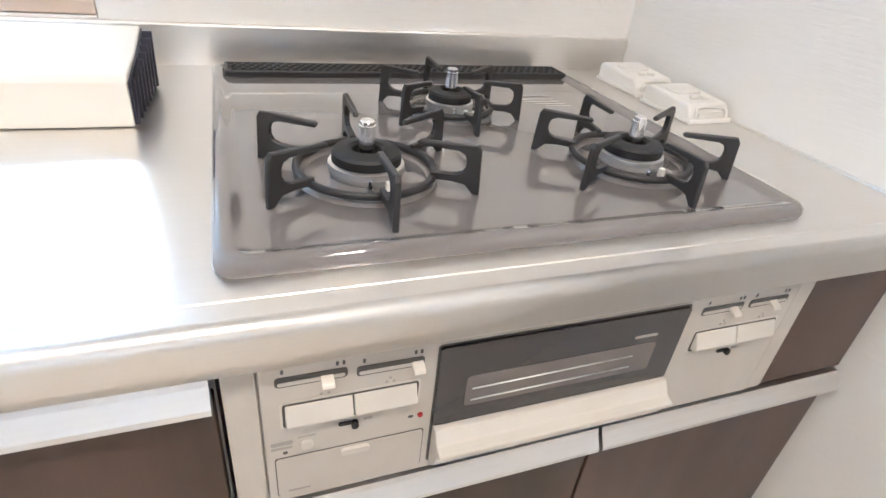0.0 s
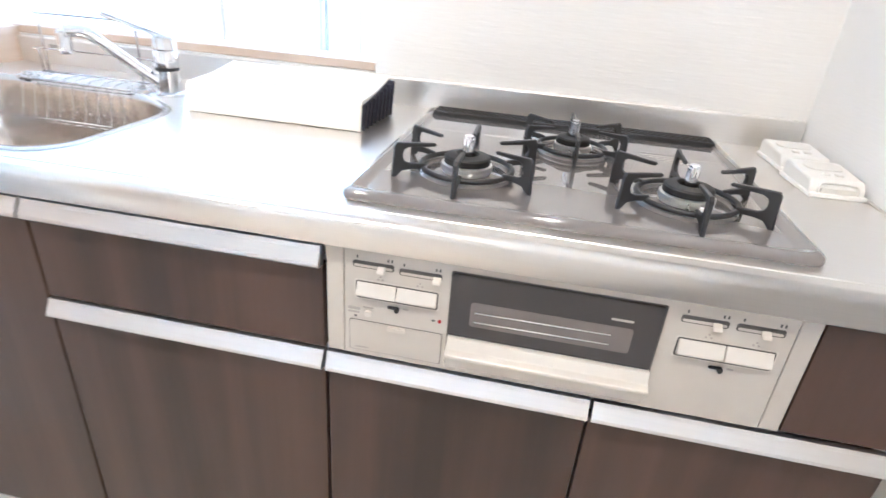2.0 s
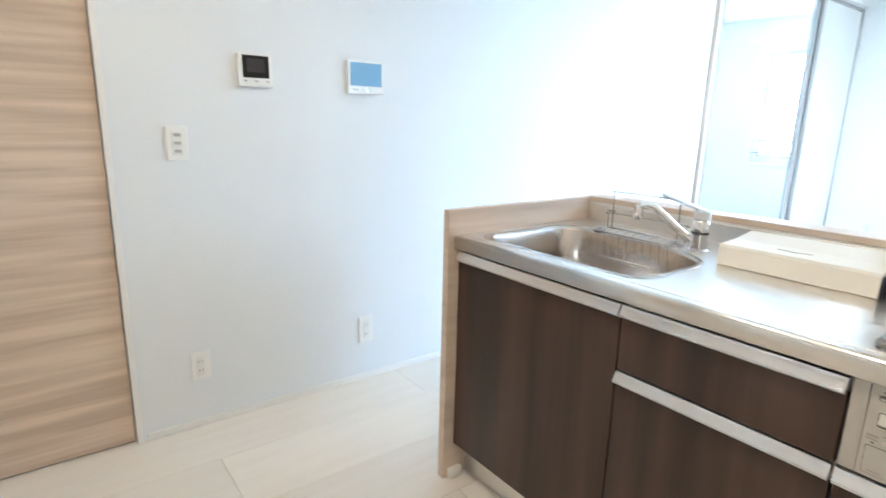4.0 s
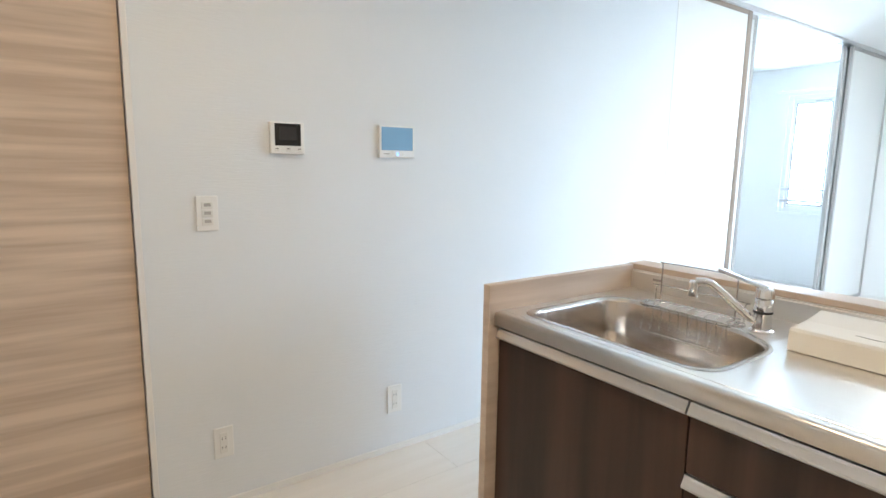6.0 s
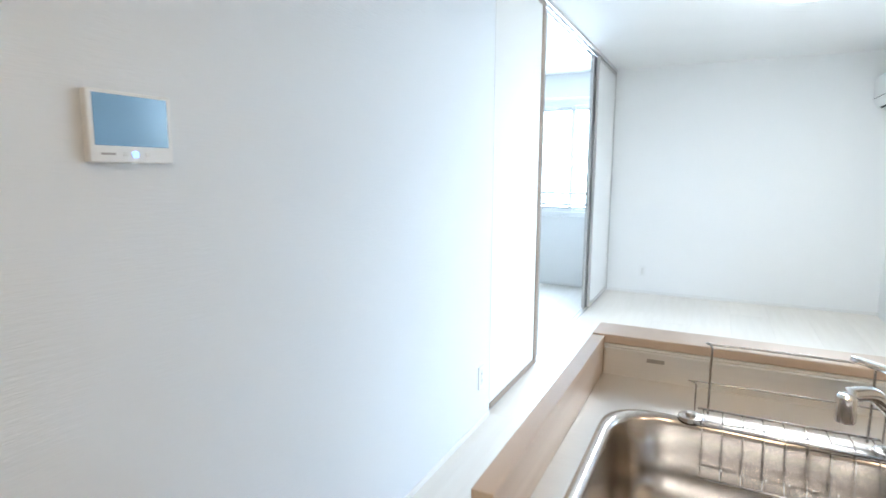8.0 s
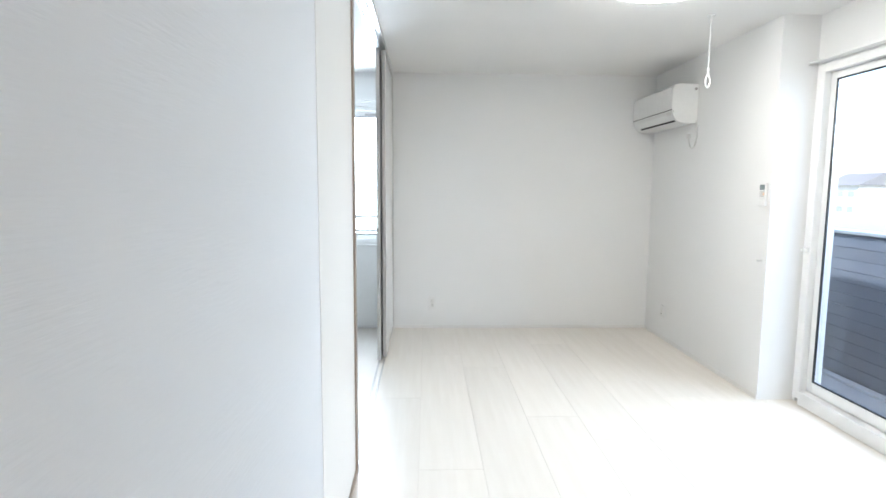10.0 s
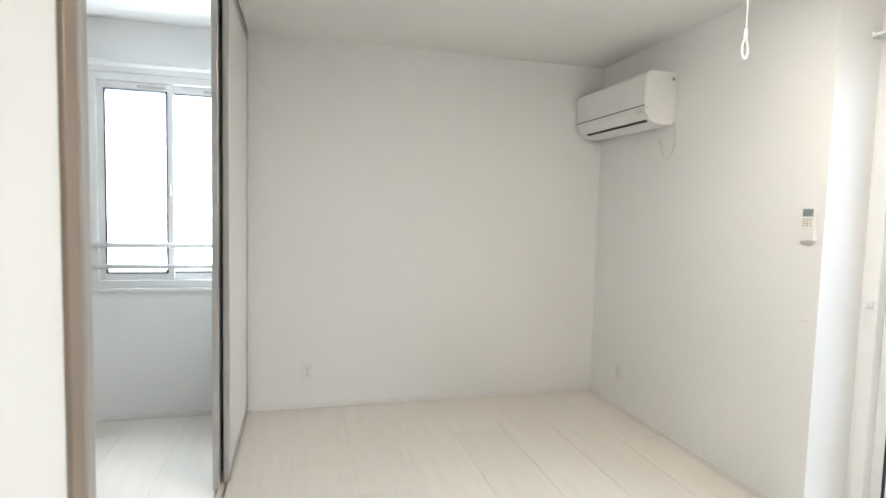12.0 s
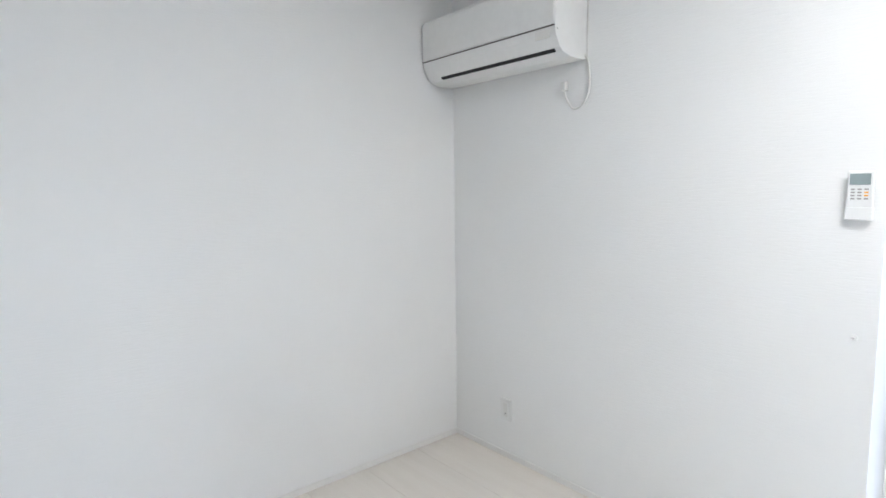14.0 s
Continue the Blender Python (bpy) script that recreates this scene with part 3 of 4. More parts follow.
lever = prism(rounded(-0.012, 0.012, -0.135, 0.012, 0.0115), "z", 0, 0.009, bev=0.003)
bmesh.ops.transform(lever, matrix=Matrix.Translation((fx, fy, ZC + 0.115)) @ Matrix.Rotation(radians(-85), 4, "Z") @ Matrix.Rotation(radians(-15), 4, "X"), verts=lever.verts)
part("lever", lever, CHROME, tp)

# ---- cabinets ----


def strip(x0, x1, z, parent):
    """An aluminium finger pull above a front."""
    prof = [(0.004, 0.0), (-0.012, 0.001), (-0.015, 0.004), (-0.0145, 0.009), (-0.006, 0.024), (-0.004, 0.030), (0.004, 0.030)]
    return part("handle", prism([(y, z + h) for y, h in prof], "x", x0, x1), ALU, parent, "aluminium finger pull along the top")


def front(name, x0, x1, z0, z1, parent, pull=True):
    p = part(name, box(x0 + 0.0015, x1 - 0.0015, 0.0, 0.018, z0, z1, 0.0012), DARKWOOD, parent, "dark brown woodgrain front")
    part("edge_band", box(x0 + 0.002, x1 - 0.002, -0.0006, 0.004, z1 - 0.004, z1 + 0.0006), EDGEWOOD, p, "brown edge band")
    if pull:
        strip(x0 + 0.002, x1 - 0.002, z1 + 0.001, p)
    return p


def carcass(x0, x1, parent, z1=0.82):
    bm = box(x0, x0 + 0.016, 0.02, YS - 0.02, 0.12, z1)
    box(x1 - 0.016, x1, 0.02, YS - 0.02, 0.12, z1, bm=bm)
    box(x0 + 0.016, x1 - 0.016, 0.02, YS - 0.02, 0.12, 0.136, bm=bm)
    part("body", bm, CASING, parent)
    part("plinth", box(x0, x1, 0.058, 0.07, 0.0, 0.12), ALU, parent, "silver grey plinth")


B, M, T = 0.128, 0.618, 0.783
c1 = thing("sink_cabinet", (-0.76, 0.28, 0), "dark woodgrain base cabinet under the sink", "cabinet", "base cabinets")
carcass(XE + 0.001, -0.457, c1, 0.66)
front("door", XE + 0.003, -0.456, B, T, c1)
# black filler that paints the shade under the worktop's nose
part("recess", box(XE + 0.003, -0.456, 0.006, 0.016, 0.815, 0.8225), BLACK, c1, "black strip painting the shade in the gap under the worktop")
c2 = thing("drawer_cabinet", (-0.23, 0.28, 0), "dark woodgrain base cabinet with a drawer over a door", "cabinet", "base cabinets")
carcass(-0.455, -0.003, c2)
front("drawer_front", -0.455, -0.003, M + 0.034, T, c2)
# the same painted shade above the drawer's pull
part("recess", box(-0.455, -0.003, 0.006, 0.016, 0.815, 0.8225), BLACK, c2, "black strip painting the shade in the gap under the worktop")
front("door", -0.455, -0.003, B, M, c2)
c3 = thing("hob_cabinet", (0.37, 0.28, 0), "dark woodgrain two door cabinet under the gas hob", "cabinet", "base cabinets")
carcass(-0.001, 0.742, c3, 0.64)
front("door", -0.001, 0.370, B, M, c3)
front("door", 0.371, 0.741, B, M, c3)
part("filler_panel", box(0.602, 0.741, 0.0, 0.018, M + 0.036, 0.822, 0.001), DARKWOOD, c3, "dark brown filler panel")
bm = box(0.0, 0.598, 0.03, YS - 0.05, M + 0.026, M + 0.034)
part("shelf", bm, CASING, c3)

# ---- gas hob: top plate ----
HX0, HX1, HY0, HY1 = 0.004, 0.600, 0.038, 0.598
hob = thing("gas_hob", (0.30, 0.29, ZC), "grey enamelled three burner gas hob top plate", "hob")


def loop(bm, inset, z, r):
    return [bm.verts.new((x, y, z)) for x, y in rounded(HX0 + inset, HX1 - inset, HY0 + inset, HY1 - inset, r, 5)]


bm = bmesh.new()
prev = None
rims = [(0.001, 0.0, 0.018), (0.0, 0.004, 0.018), (0.001, 0.0095, 0.018), (0.005, 0.0135, 0.017), (0.011, 0.0140, 0.016), (0.017, 0.0115, 0.014), (0.022, 0.0085, 0.012), (0.028, 0.0075, 0.010)]
for inset, z, r in rims:
    ring = loop(bm, inset, ZC + z, r)
    if prev:
        for i in range(len(ring)):
            bm.faces.new((prev[i], prev[(i + 1) % len(ring)], ring[(i + 1) % len(ring)], ring[i]))
    prev = ring
bm.faces.new(prev)
bmesh.ops.recalc_face_normals(bm, faces=bm.faces[:])
for f in bm.faces:
    f.smooth = len(f.verts) == 4
part("plate", bm, ENAMEL, hob)
ZP = ZC + 0.0076
vent = part("vent_grille", box(HX0 + 0.022, HX1 - 0.018, 0.542, 0.586, ZP + 0.003, ZP + 0.0065, 0.002), BLACK, hob, "black perforated vent grille")
bm = bmesh.new()
for row in range(4):
    for k in range(44):
        cx = HX0 + 0.032 + (k + 0.5 * (row % 2)) * 0.0123
        cy = 0.5495 + row * 0.0103
        ri = [bm.verts.new((cx + 0.0048 * math.cos(a), cy + 0.0042 * math.sin(a), ZP + 0.0085)) for a in [math.pi / 6 + i * math.pi / 3 for i in range(6)]]
        ro = [bm.verts.new((cx + 0.0072 * math.cos(a), cy + 0.0062 * math.sin(a), ZP + 0.0095)) for a in [math.pi / 6 + i * math.pi / 3 for i in range(6)]]
        rl = [bm.verts.new((cx + 0.0048 * math.cos(a), cy + 0.0042 * math.sin(a), ZP + 0.0055)) for a in [math.pi / 6 + i * math.pi / 3 for i in range(6)]]
        for i in range(6):
            bm.faces.new((ri[i], ro[i], ro[(i + 1) % 6], ri[(i + 1) % 6]))
            bm.faces.new((rl[i], ri[i], ri[(i + 1) % 6], rl[(i + 1) % 6]))
tagged(part("perforated_mesh", bm, IRON, vent), kind="stuff")
bm = box(HX0 + 0.018, HX1 - 0.014, 0.537, 0.543, ZP - 0.002, ZP + 0.0095, 0.002)
box(HX0 + 0.018, HX1 - 0.014, 0.584, 0.589, ZP - 0.002, ZP + 0.0095, 0.002, bm=bm)
box(HX0 + 0.018, HX0 + 0.023, 0.542, 0.585, ZP - 0.002, ZP + 0.0095, 0.002, bm=bm)
box(HX1 - 0.019, HX1 - 0.014, 0.542, 0.585, ZP - 0.002, ZP + 0.0095, 0.002, bm=bm)
part("rim", bm, IRON, vent)
sticker = part("label_print", box(0.43, 0.50, 0.44, 0.443, ZP + 0.0001, ZP + 0.0004), GREYINK, hob, "faint grey printed caution lines")
for k in range(4):
    part("print_line", box(0.432 + 0.012 * k, 0.50 + 0.004 * k, 0.425 - 0.011 * k, 0.4275 - 0.011 * k, ZP + 0.0001, ZP + 0.0004), PANELLIGHT, sticker)


def burner(cx, cy, s, turn):
    b = thing("burner", (cx, cy, ZP), "gas burner with black cap and silver sensor post", "burner", "burners of the hob")
    part("drip_pan", lathe([(0.044 * s, 0.004), (0.056 * s, 0.0025), (0.074 * s, 0.002), (0.079 * s, 0.005), (0.083 * s, 0.0052), (0.086 * s, 0.0005)], cx, cy, ZP, 48), ENAMEL, b, "glossy drip ring")
    part("base", lathe([(0.0, 0.018), (0.040 * s, 0.018), (0.046 * s, 0.016), (0.047 * s, 0.010), (0.043 * s, 0.004), (0.043 * s, 0.0)], cx, cy, ZP, 40), ALU, b, "silver burner base")
    bm = lathe([(0.018 * s, 0.012), (0.018 * s, 0.028), (0.022 * s, 0.031), (0.039 * s, 0.0285), (0.042 * s, 0.026), (0.042 * s, 0.0175), (0.036 * s, 0.016)], cx, cy, ZP, 40)
    part("cap", bm, BLACK, b, "black cast burner cap")
    part("sensor_post", lathe([(0.0, 0.058), (0.0062, 0.058), (0.0070, 0.057), (0.0070, 0.0535), (0.0082, 0.053), (0.0082, 0.01)], cx, cy, ZP, 24), CHROME, b, "steel temperature sensor post")
    a = radians(-98)
    part("igniter", lathe([(0.0, 0.016), (0.0012, 0.015), (0.0016, 0.011), (0.0032, 0.008), (0.0032, 0.002)], cx + 0.055 * s * math.cos(a), cy + 0.055 * s * math.sin(a), ZP, 12), CHROME, b)
    a = radians(-75)
    part("thermocouple", box(-0.003, 0.003, -0.003, 0.003, 0.002, 0.013, 0.001), WHITEPLASTIC, b, "small white thermocouple tip").matrix_basis = Matrix.Translation((cx + 0.056 * s * math.cos(a), cy + 0.056 * s * math.sin(a), ZP)) @ Matrix.Translation((0, 0, 0))
    t = thing("pan_support", (cx, cy, ZP), "black iron pan support ring with six arms", "pan support", "pan supports of the hob")
    part("ring", tube([(cx + 0.083 * s * math.cos(2 * math.pi * i / 48), cy + 0.083 * s * math.sin(2 * math.pi * i / 48), ZP + 0.0105) for i in range(48)], 0.0042, 8, closed=True), IRON, t)
    for k in range(6):
        arm = bmesh.new()
        w = 0.0031
        prof = [(0.133, 0.0), (0.1405, 0.0), (0.1375, 0.045), (0.133, 0.0505), (0.064, 0.0475), (0.061, 0.045), (0.064, 0.0425), (0.111, 0.0425), (0.119, 0.0395), (0.1215, 0.034), (0.1215, 0.028),
                (0.118, 0.0225), (0.110, 0.0195), (0.080, 0.0175), (0.080, 0.0095), (0.106, 0.0105), (0.122, 0.009)]
        prism([(d * s, h) for d, h in prof], "y", -w, w, arm)
        bmesh.ops.bevel(arm, geom=[e for e in arm.edges if len(e.link_faces) == 2 and e.calc_face_angle(0) > 0.6 and abs((e.verts[0].co - e.verts[1].co).y) < 1e-5], offset=0.0011, segments=1, affect="EDGES")
        bmesh.ops.transform(arm, matrix=Matrix.Translation((cx, cy, ZP)) @ Matrix.Rotation(radians(turn + 60 * k), 4, "Z"), verts=arm.verts)
        part("arm", arm, IRON, t)


burner(0.149, 0.186, 0.82, -30)
burner(0.463, 0.180, 0.82, -30)
burner(0.307, 0.378, 0.70, -28)

# ---- gas hob: control panel ----
cp = thing("hob_control_panel", (0.30, 0.0, M + 0.035), "warm grey gas hob front with levers and fish grill", "hob")
Z0, Z1 = M + 0.037, 0.821
part("left_filler", box(0.002, 0.026, -0.003, 0.0, Z0, Z1, 0.001), PANELGREY, cp)
part("right_filler", box(0.575, 0.598, -0.003, 0.0, Z0, Z1, 0.001), PANELGREY, cp)
part("backing", box(0.002, 0.598, 0.001, 0.03, Z0, Z1 - 0.001), PANELGREY, cp)
part("face_plate", box(0.0275, 0.5735, -0.004, 0.0, Z0, Z1, 0.0012), PANELGREY, cp)


def plate(name, x0, x1, z0, z1, d0, d1, material, parent, label="", r=0.003):
    return part(name, prism(rounded(x0, x1, z0, z1, min(r, (x1 - x0) / 2.05, (z1 - z0) / 2.05), 3), "y", d0, d1), material, parent, label)


def lever_slot(x0, x1, z0, z1, knob):
    s = plate("lever_slot", x0, x1, z0, z1, -0.0046, -0.0035, SLOT, cp, "dark lever slot")
    plate("slot_channel", x0 + 0.002, x1 - 0.002, z0 + 0.0015, z0 + 0.005, -0.0052, -0.0045, PANELGREY, s)
    bm = prism([(-0.004, z0 + 0.006), (-0.012, z0 + 0.002), (-0.014, z0 - 0.001), (-0.012, z0 - 0.002), (-0.004, z0 + 0.002)], "x", knob - 0.005, knob + 0.005, bev=0.0008)
    part("lever", bm, PANELLIGHT, s, "light grey sliding lever")
    for x in (x0 + 0.006, x1 - 0.008, x1 - 0.003):
        plate("flame_mark", x - 0.0012, x + 0.0012, z1 + 0.003, z1 + 0.0075, -0.0043, -0.0039, INK, s)


lever_slot(0.039, 0.094, 0.793, 0.803, 0.078)
lever_slot(0.101, 0.157, 0.791, 0.801, 0.151)
lever_slot(0.446, 0.500, 0.791, 0.801, 0.487)
lever_slot(0.508, 0.562, 0.791, 0.801, 0.541)


def push_keys(x0, x1, z0, z1):
    f = plate("key_recess", x0, x1, z0, z1, -0.0046, -0.0036, SLOT, cp, "recess of the ignition keys")
    plate("recess_lip", x0 - 0.002, x1 + 0.002, z0 - 0.002, z1 + 0.002, -0.0043, -0.0036, PANELLIGHT, f)
    m = (x0 + x1) / 2
    for a, b in ((x0 + 0.002, m - 0.0006), (m + 0.0006, x1 - 0.002)):
        bm = prism([(-0.003, z0 + 0.003), (-0.009, z0 + 0.0042), (-0.0125, z0 + 0.007), (-0.0115, z0 + 0.010), (-0.0055, z1 - 0.002), (-0.003, z1 - 0.002)], "x", a, b, bev=0.001)
        part("ignition_key", bm, PANELLIGHT, f, "light grey ignition key")
    for x in (x0 + (m - x0) * 0.6, m + (x1 - m) * 0.55):
        for dx, dz in ((0, 0.003), (-0.003, -0.001), (0.003, -0.001)):
            plate("burner_mark", x + dx - 0.0014, x + dx + 0.0014, z1 + 0.006 + dz - 0.0014, z1 + 0.006 + dz + 0.0014, -0.0044, -0.0039, GREYINK, f)
    k = plate("lock_slide", m - 0.012, m + 0.004, z0 - 0.0105, z0 - 0.0065, -0.0052, -0.0038, BLACK, f, "small black lock slide")
    plate("lock_tab", m - 0.0015, m + 0.0045, z0 - 0.014, z0 - 0.006, -0.008, -0.0038, BLACK, k)
    plate("lock_print", m + 0.009, m + 0.017, z0 - 0.009, z0 - 0.0065, -0.0044, -0.0039, GREYINK, f)


push_keys(0.043, 0.154, 0.748, 0.774)
push_keys(0.449, 0.561, 0.743, 0.770)
plate("red_lamp", 0.1555, 0.1605, 0.729, 0.734, -0.0056, -0.0038, REDLED, cp, "small red indicator lens", 0.0025)
plate("lamp_print", 0.147, 0.152, 0.7295, 0.7325, -0.0044, -0.0039, INK, cp)
plate("knob_button", 0.0555, 0.0655, 0.7205, 0.729, -0.0075, -0.0038, PANELLIGHT, cp, "small round button", 0.0042)
plate("dark_lens", 0.041, 0.045, 0.7165, 0.7195, -0.0046, -0.0039, INK, cp)
plate("print_band", 0.032, 0.050, 0.7275, 0.732, -0.0044, -0.0039, GREYINK, cp)
plate("print_line", 0.032, 0.049, 0.7225, 0.7255, -0.0044, -0.0039, GREYINK, cp)
plate("print_line", 0.053, 0.068, 0.7325, 0.735, -0.0044, -0.0039, GREYINK, cp)
bt = plate("battery_cover_joint", 0.034, 0.163, 0.6625, 0.7125, -0.0044, -0.0036, SLOT, cp, "joint round the battery cover")
plate("battery_cover", 0.035, 0.162, 0.6635, 0.7115, -0.0052, -0.0036, PANELGREY, bt, "warm grey battery cover")
plate("finger_tab", 0.088, 0.113, 0.7035, 0.710, -0.0085, -0.0045, PANELLIGHT, bt)
plate("print_line", 0.043, 0.062, 0.6675, 0.6695, -0.0056, -0.005, GREYINK, bt)
gr = plate("grill_window", 0.170, 0.427, 0.716, 0.8075, -0.0075, -0.0036, DARKGLASS, cp, "smoked glass of the fish grill", 0.003)
plate("inner_glass", 0.197, 0.397, 0.735, 0.771, -0.0082, -0.007, INNERGLASS, gr, "clear viewing strip", 0.004)
for z in (0.742, 0.756):
    part("grill_bar", tube([(0.203, -0.0086, z), (0.372, -0.0086, z + 0.002)], 0.0008, 6), ALU, gr)
plate("maker_mark", 0.368, 0.395, 0.7795, 0.7825, -0.0082, -0.0073, GREYINK, gr)
bm = prism([(-0.004, 0.6665), (-0.010, 0.6665), (-0.016, 0.671), (-0.024, 0.690), (-0.030, 0.694), (-0.030, 0.699), (-0.020, 0.702), (-0.0125, 0.714), (-0.004, 0.715)], "x", 0.171, 0.428, bev=0.0012)
part("grill_handle", bm, PANELLIGHT, cp, "light grey full width grill handle")
plate("grill_joint", 0.1685, 0.4295, 0.6645, 0.8095, -0.0043, -0.0035, SLOT, cp, "thin joint round the grill door")

# ---- things on the worktop ----
gb = thing("range_guard_box", (-0.242, 0.437, ZC), "white cardboard sleeve holding a folded range guard", "box")
prof = [(0.358, ZC + 0.001), (0.361, ZC + 0.050), (0.369, ZC + 0.056), (0.45, ZC + 0.060), (0.538, ZC + 0.074), (0.545, ZC + 0.001)]
part("sleeve", prism(prof, "x", -0.428, -0.076, bev=0.002), CARD, gb)
part("folded_core", prism([(0.361, ZC + 0.003), (0.364, ZC + 0.049), (0.45, ZC + 0.057), (0.536, ZC + 0.071), (0.542, ZC + 0.003)], "x", -0.0758, -0.0735), FOIL, gb, "dark folded sheets at the open end")
for i in range(8):
    y = 0.364 + i * 0.0215
    z = ZC + 0.048 + 0.021 * (i / 7) ** 1.5
    part("folded_sheet", prism([(y - 0.002 - 0.004 * i / 7, ZC + 0.003), (y + 0.014, z), (y + 0.016, z), (y + 0.001, ZC + 0.003)], "x", -0.0736, -0.0705 + 0.0012 * i), FOIL, gb, "dark folded sheet edge")
part("cut_line", prism([(-0.31, 0.415), (-0.27, 0.41), (-0.23, 0.418), (-0.27, 0.4085)], "z", ZC + 0.0575, ZC + 0.0592), GREYINK, gb, "dark thumb cut in the sleeve")


def timer(x, y, turn):
    o = thing("sensor_case", (0, 0, 0), "small white plastic case standing against the wall", "case", "white cases by the wall")
    bm = prism([(-0.055, 0.0), (-0.055, 0.014), (-0.045, 0.027), (0.045, 0.033), (0.052, 0.028), (0.052, 0.0)], "x", -0.042, 0.042, bev=0.004)
    part("shell", bm, WHITEPLASTIC, o)
    c = prism(rounded(-0.03, 0.03, -0.018, 0.018, 0.015, 5), "z", 0.0, 0.004, bev=0.001)
    bmesh.ops.transform(c, matrix=Matrix.Translation((0, 0.012, 0.0295)) @ Matrix.Rotation(radians(3.8), 4, "X"), verts=c.verts)
    part("round_pad", c, OFFWHITE, o, "raised oval pad")
    part("base_lip", box(-0.044, 0.044, -0.062, 0.054, 0.0, 0.0075, 0.002), WHITEPLASTIC, o)
    part("end_loop", tube(arc([(-0.030, -0.0575, 0.006), (-0.030, -0.0565, 0.016), (-0.022, -0.052, 0.0225), (0.022, -0.052, 0.0225), (0.030, -0.0565, 0.016), (0.030, -0.0575, 0.006)], 4), 0.0022, 6), OFFWHITE, o, "raised round edge of the end")
    for px in (-0.016, 0.004):
        part("top_button", box(px, px + 0.012, -0.030, -0.020, 0.0275, 0.0315, 0.0015), OFFWHITE, o)
    c = prism(rounded(-0.026, 0.026, 0.005, 0.016, 0.004, 4), "y", -0.0585, -0.0535)
    part("front_window", c, OFFWHITE, o, "pale front insert")
    o.matrix_basis = pose(x, y, ZC, 0, 0, turn)


timer(0.719, 0.383, 3)
timer(0.721, 0.520, 3)

# ---- wooden door of the kitchen ----
dr = thing("door_1", (XW - 0.05, (DY0 + DY1) / 2, 0), "pale oak woodgrain door in a white casing", "door", kind="structure")
part("leaf", box(XW - 0.05, XW - 0.014, DY0 + 0.003, DY1 - 0.003, 0.006, DZ - 0.003, 0.002), DOORWOOD, dr)
for y0, y1 in ((DY1, DY1 + 0.019), (DY0 - 0.028, DY0)):
    part("casing", box(XW - 0.118, XW + 0.008, y0, y1, 0.0, DZ + 0.028, 0.002), CASING, dr)
part("casing", box(XW - 0.118, XW + 0.008, DY0, DY1, DZ, DZ + 0.028, 0.002), CASING, dr)
part("stop", box(XW - 0.11, XW - 0.055, DY0, DY1, 0.0, DZ, 0.0), CASING, dr)
part("door_handle", tube(arc([(XW - 0.014, DY0 + 0.06, 0.98), (XW + 0.04, DY0 + 0.06, 0.98), (XW + 0.045, DY0 + 0.075, 0.98), (XW + 0.045, DY0 + 0.17, 0.98)], 4), 0.008, 12), ALU, dr)

# ---- things on the walls ----


def wall_panel_west(name, y0, y1, z0, z1, d, label, category, group=""):
    o = thing(name, (XW, (y0 + y1) / 2, z0), label, category, group)
    part("body", box(XW, XW + d, y0, y1, z0, z1, min(0.003, d / 3)), WHITEPLASTIC, o)
    return o


ic = wall_panel_west("intercom_monitor", -0.418, -0.290, 1.356, 1.471, 0.022, "white intercom monitor with a dark screen", "intercom")
part("screen", box(XW + 0.0215, XW + 0.0235, -0.402, -0.304, 1.386, 1.466, 0.0008, 1), SCREEN, ic, "black screen")
part("screen_area", box(XW + 0.0232, XW + 0.0239, -0.386, -0.320, 1.406, 1.454), SCREENIN, ic, "dark grey viewing area")
for k in range(3):
    y = -0.395 + k * 0.042
    b = part("key", box(XW + 0.0215, XW + 0.0232, y - 0.007, y + 0.009, 1.366, 1.378, 0.0006, 1), OFFWHITE, ic)
    part("key_print", box(XW + 0.0231, XW + 0.0236, y - 0.005, y + 0.006, 1.374, 1.3765), INK, b)
ic.location += Vector((0, 0.005, -0.030))
ic = wall_panel_west("control_monitor", 0.024, 0.194, 1.345, 1.477, 0.018, "white wall controller with a lit blue screen", "controller")
part("screen", box(XW + 0.0175, XW + 0.0192, 0.034, 0.184, 1.376, 1.470, 0.0008, 1), BLUESCREEN, ic, "pale blue lit screen")
part("home_key", lathe([(0.0, 0.002), (0.006, 0.002), (0.007, 0.0)], 0, 0, 0, 16), BLUELED, ic, "round key with a blue light").matrix_basis = Matrix.Translation((XW + 0.018, 0.111, 1.361)) @ Matrix.Rotation(radians(90), 4, "Y")
part("name_print", box(XW + 0.0178, XW + 0.0184, 0.044, 0.072, 1.359, 1.363), GREYINK, ic)
part("side_key", box(XW + 0.0178, XW + 0.019, 0.086, 0.096, 1.357, 1.365, 0.001, 1), OFFWHITE, ic)
part("side_key", box(XW + 0.0178, XW + 0.019, 0.132, 0.140, 1.357, 1.365, 0.001, 1), OFFWHITE, ic)
ic.location += Vector((0, 0.010, -0.025))
sw = wall_panel_west("light_switch", -0.677, -0.605, 1.094, 1.216, 0.009, "white three gang rocker light switch", "switch")
for k in range(3):
    z = 1.115 + k * 0.0285
    r = part("rocker", box(XW + 0.0085, XW + 0.0125, -0.660, -0.622, z, z + 0.024, 0.0012, 1), OFFWHITE, sw)
    part("name_slip", box(XW + 0.0124, XW + 0.0130, -0.652, -0.630, z + 0.008, z + 0.019), GREYINK, r, "grey name slip")
sw.location += Vector((0, 0.004, -0.039))


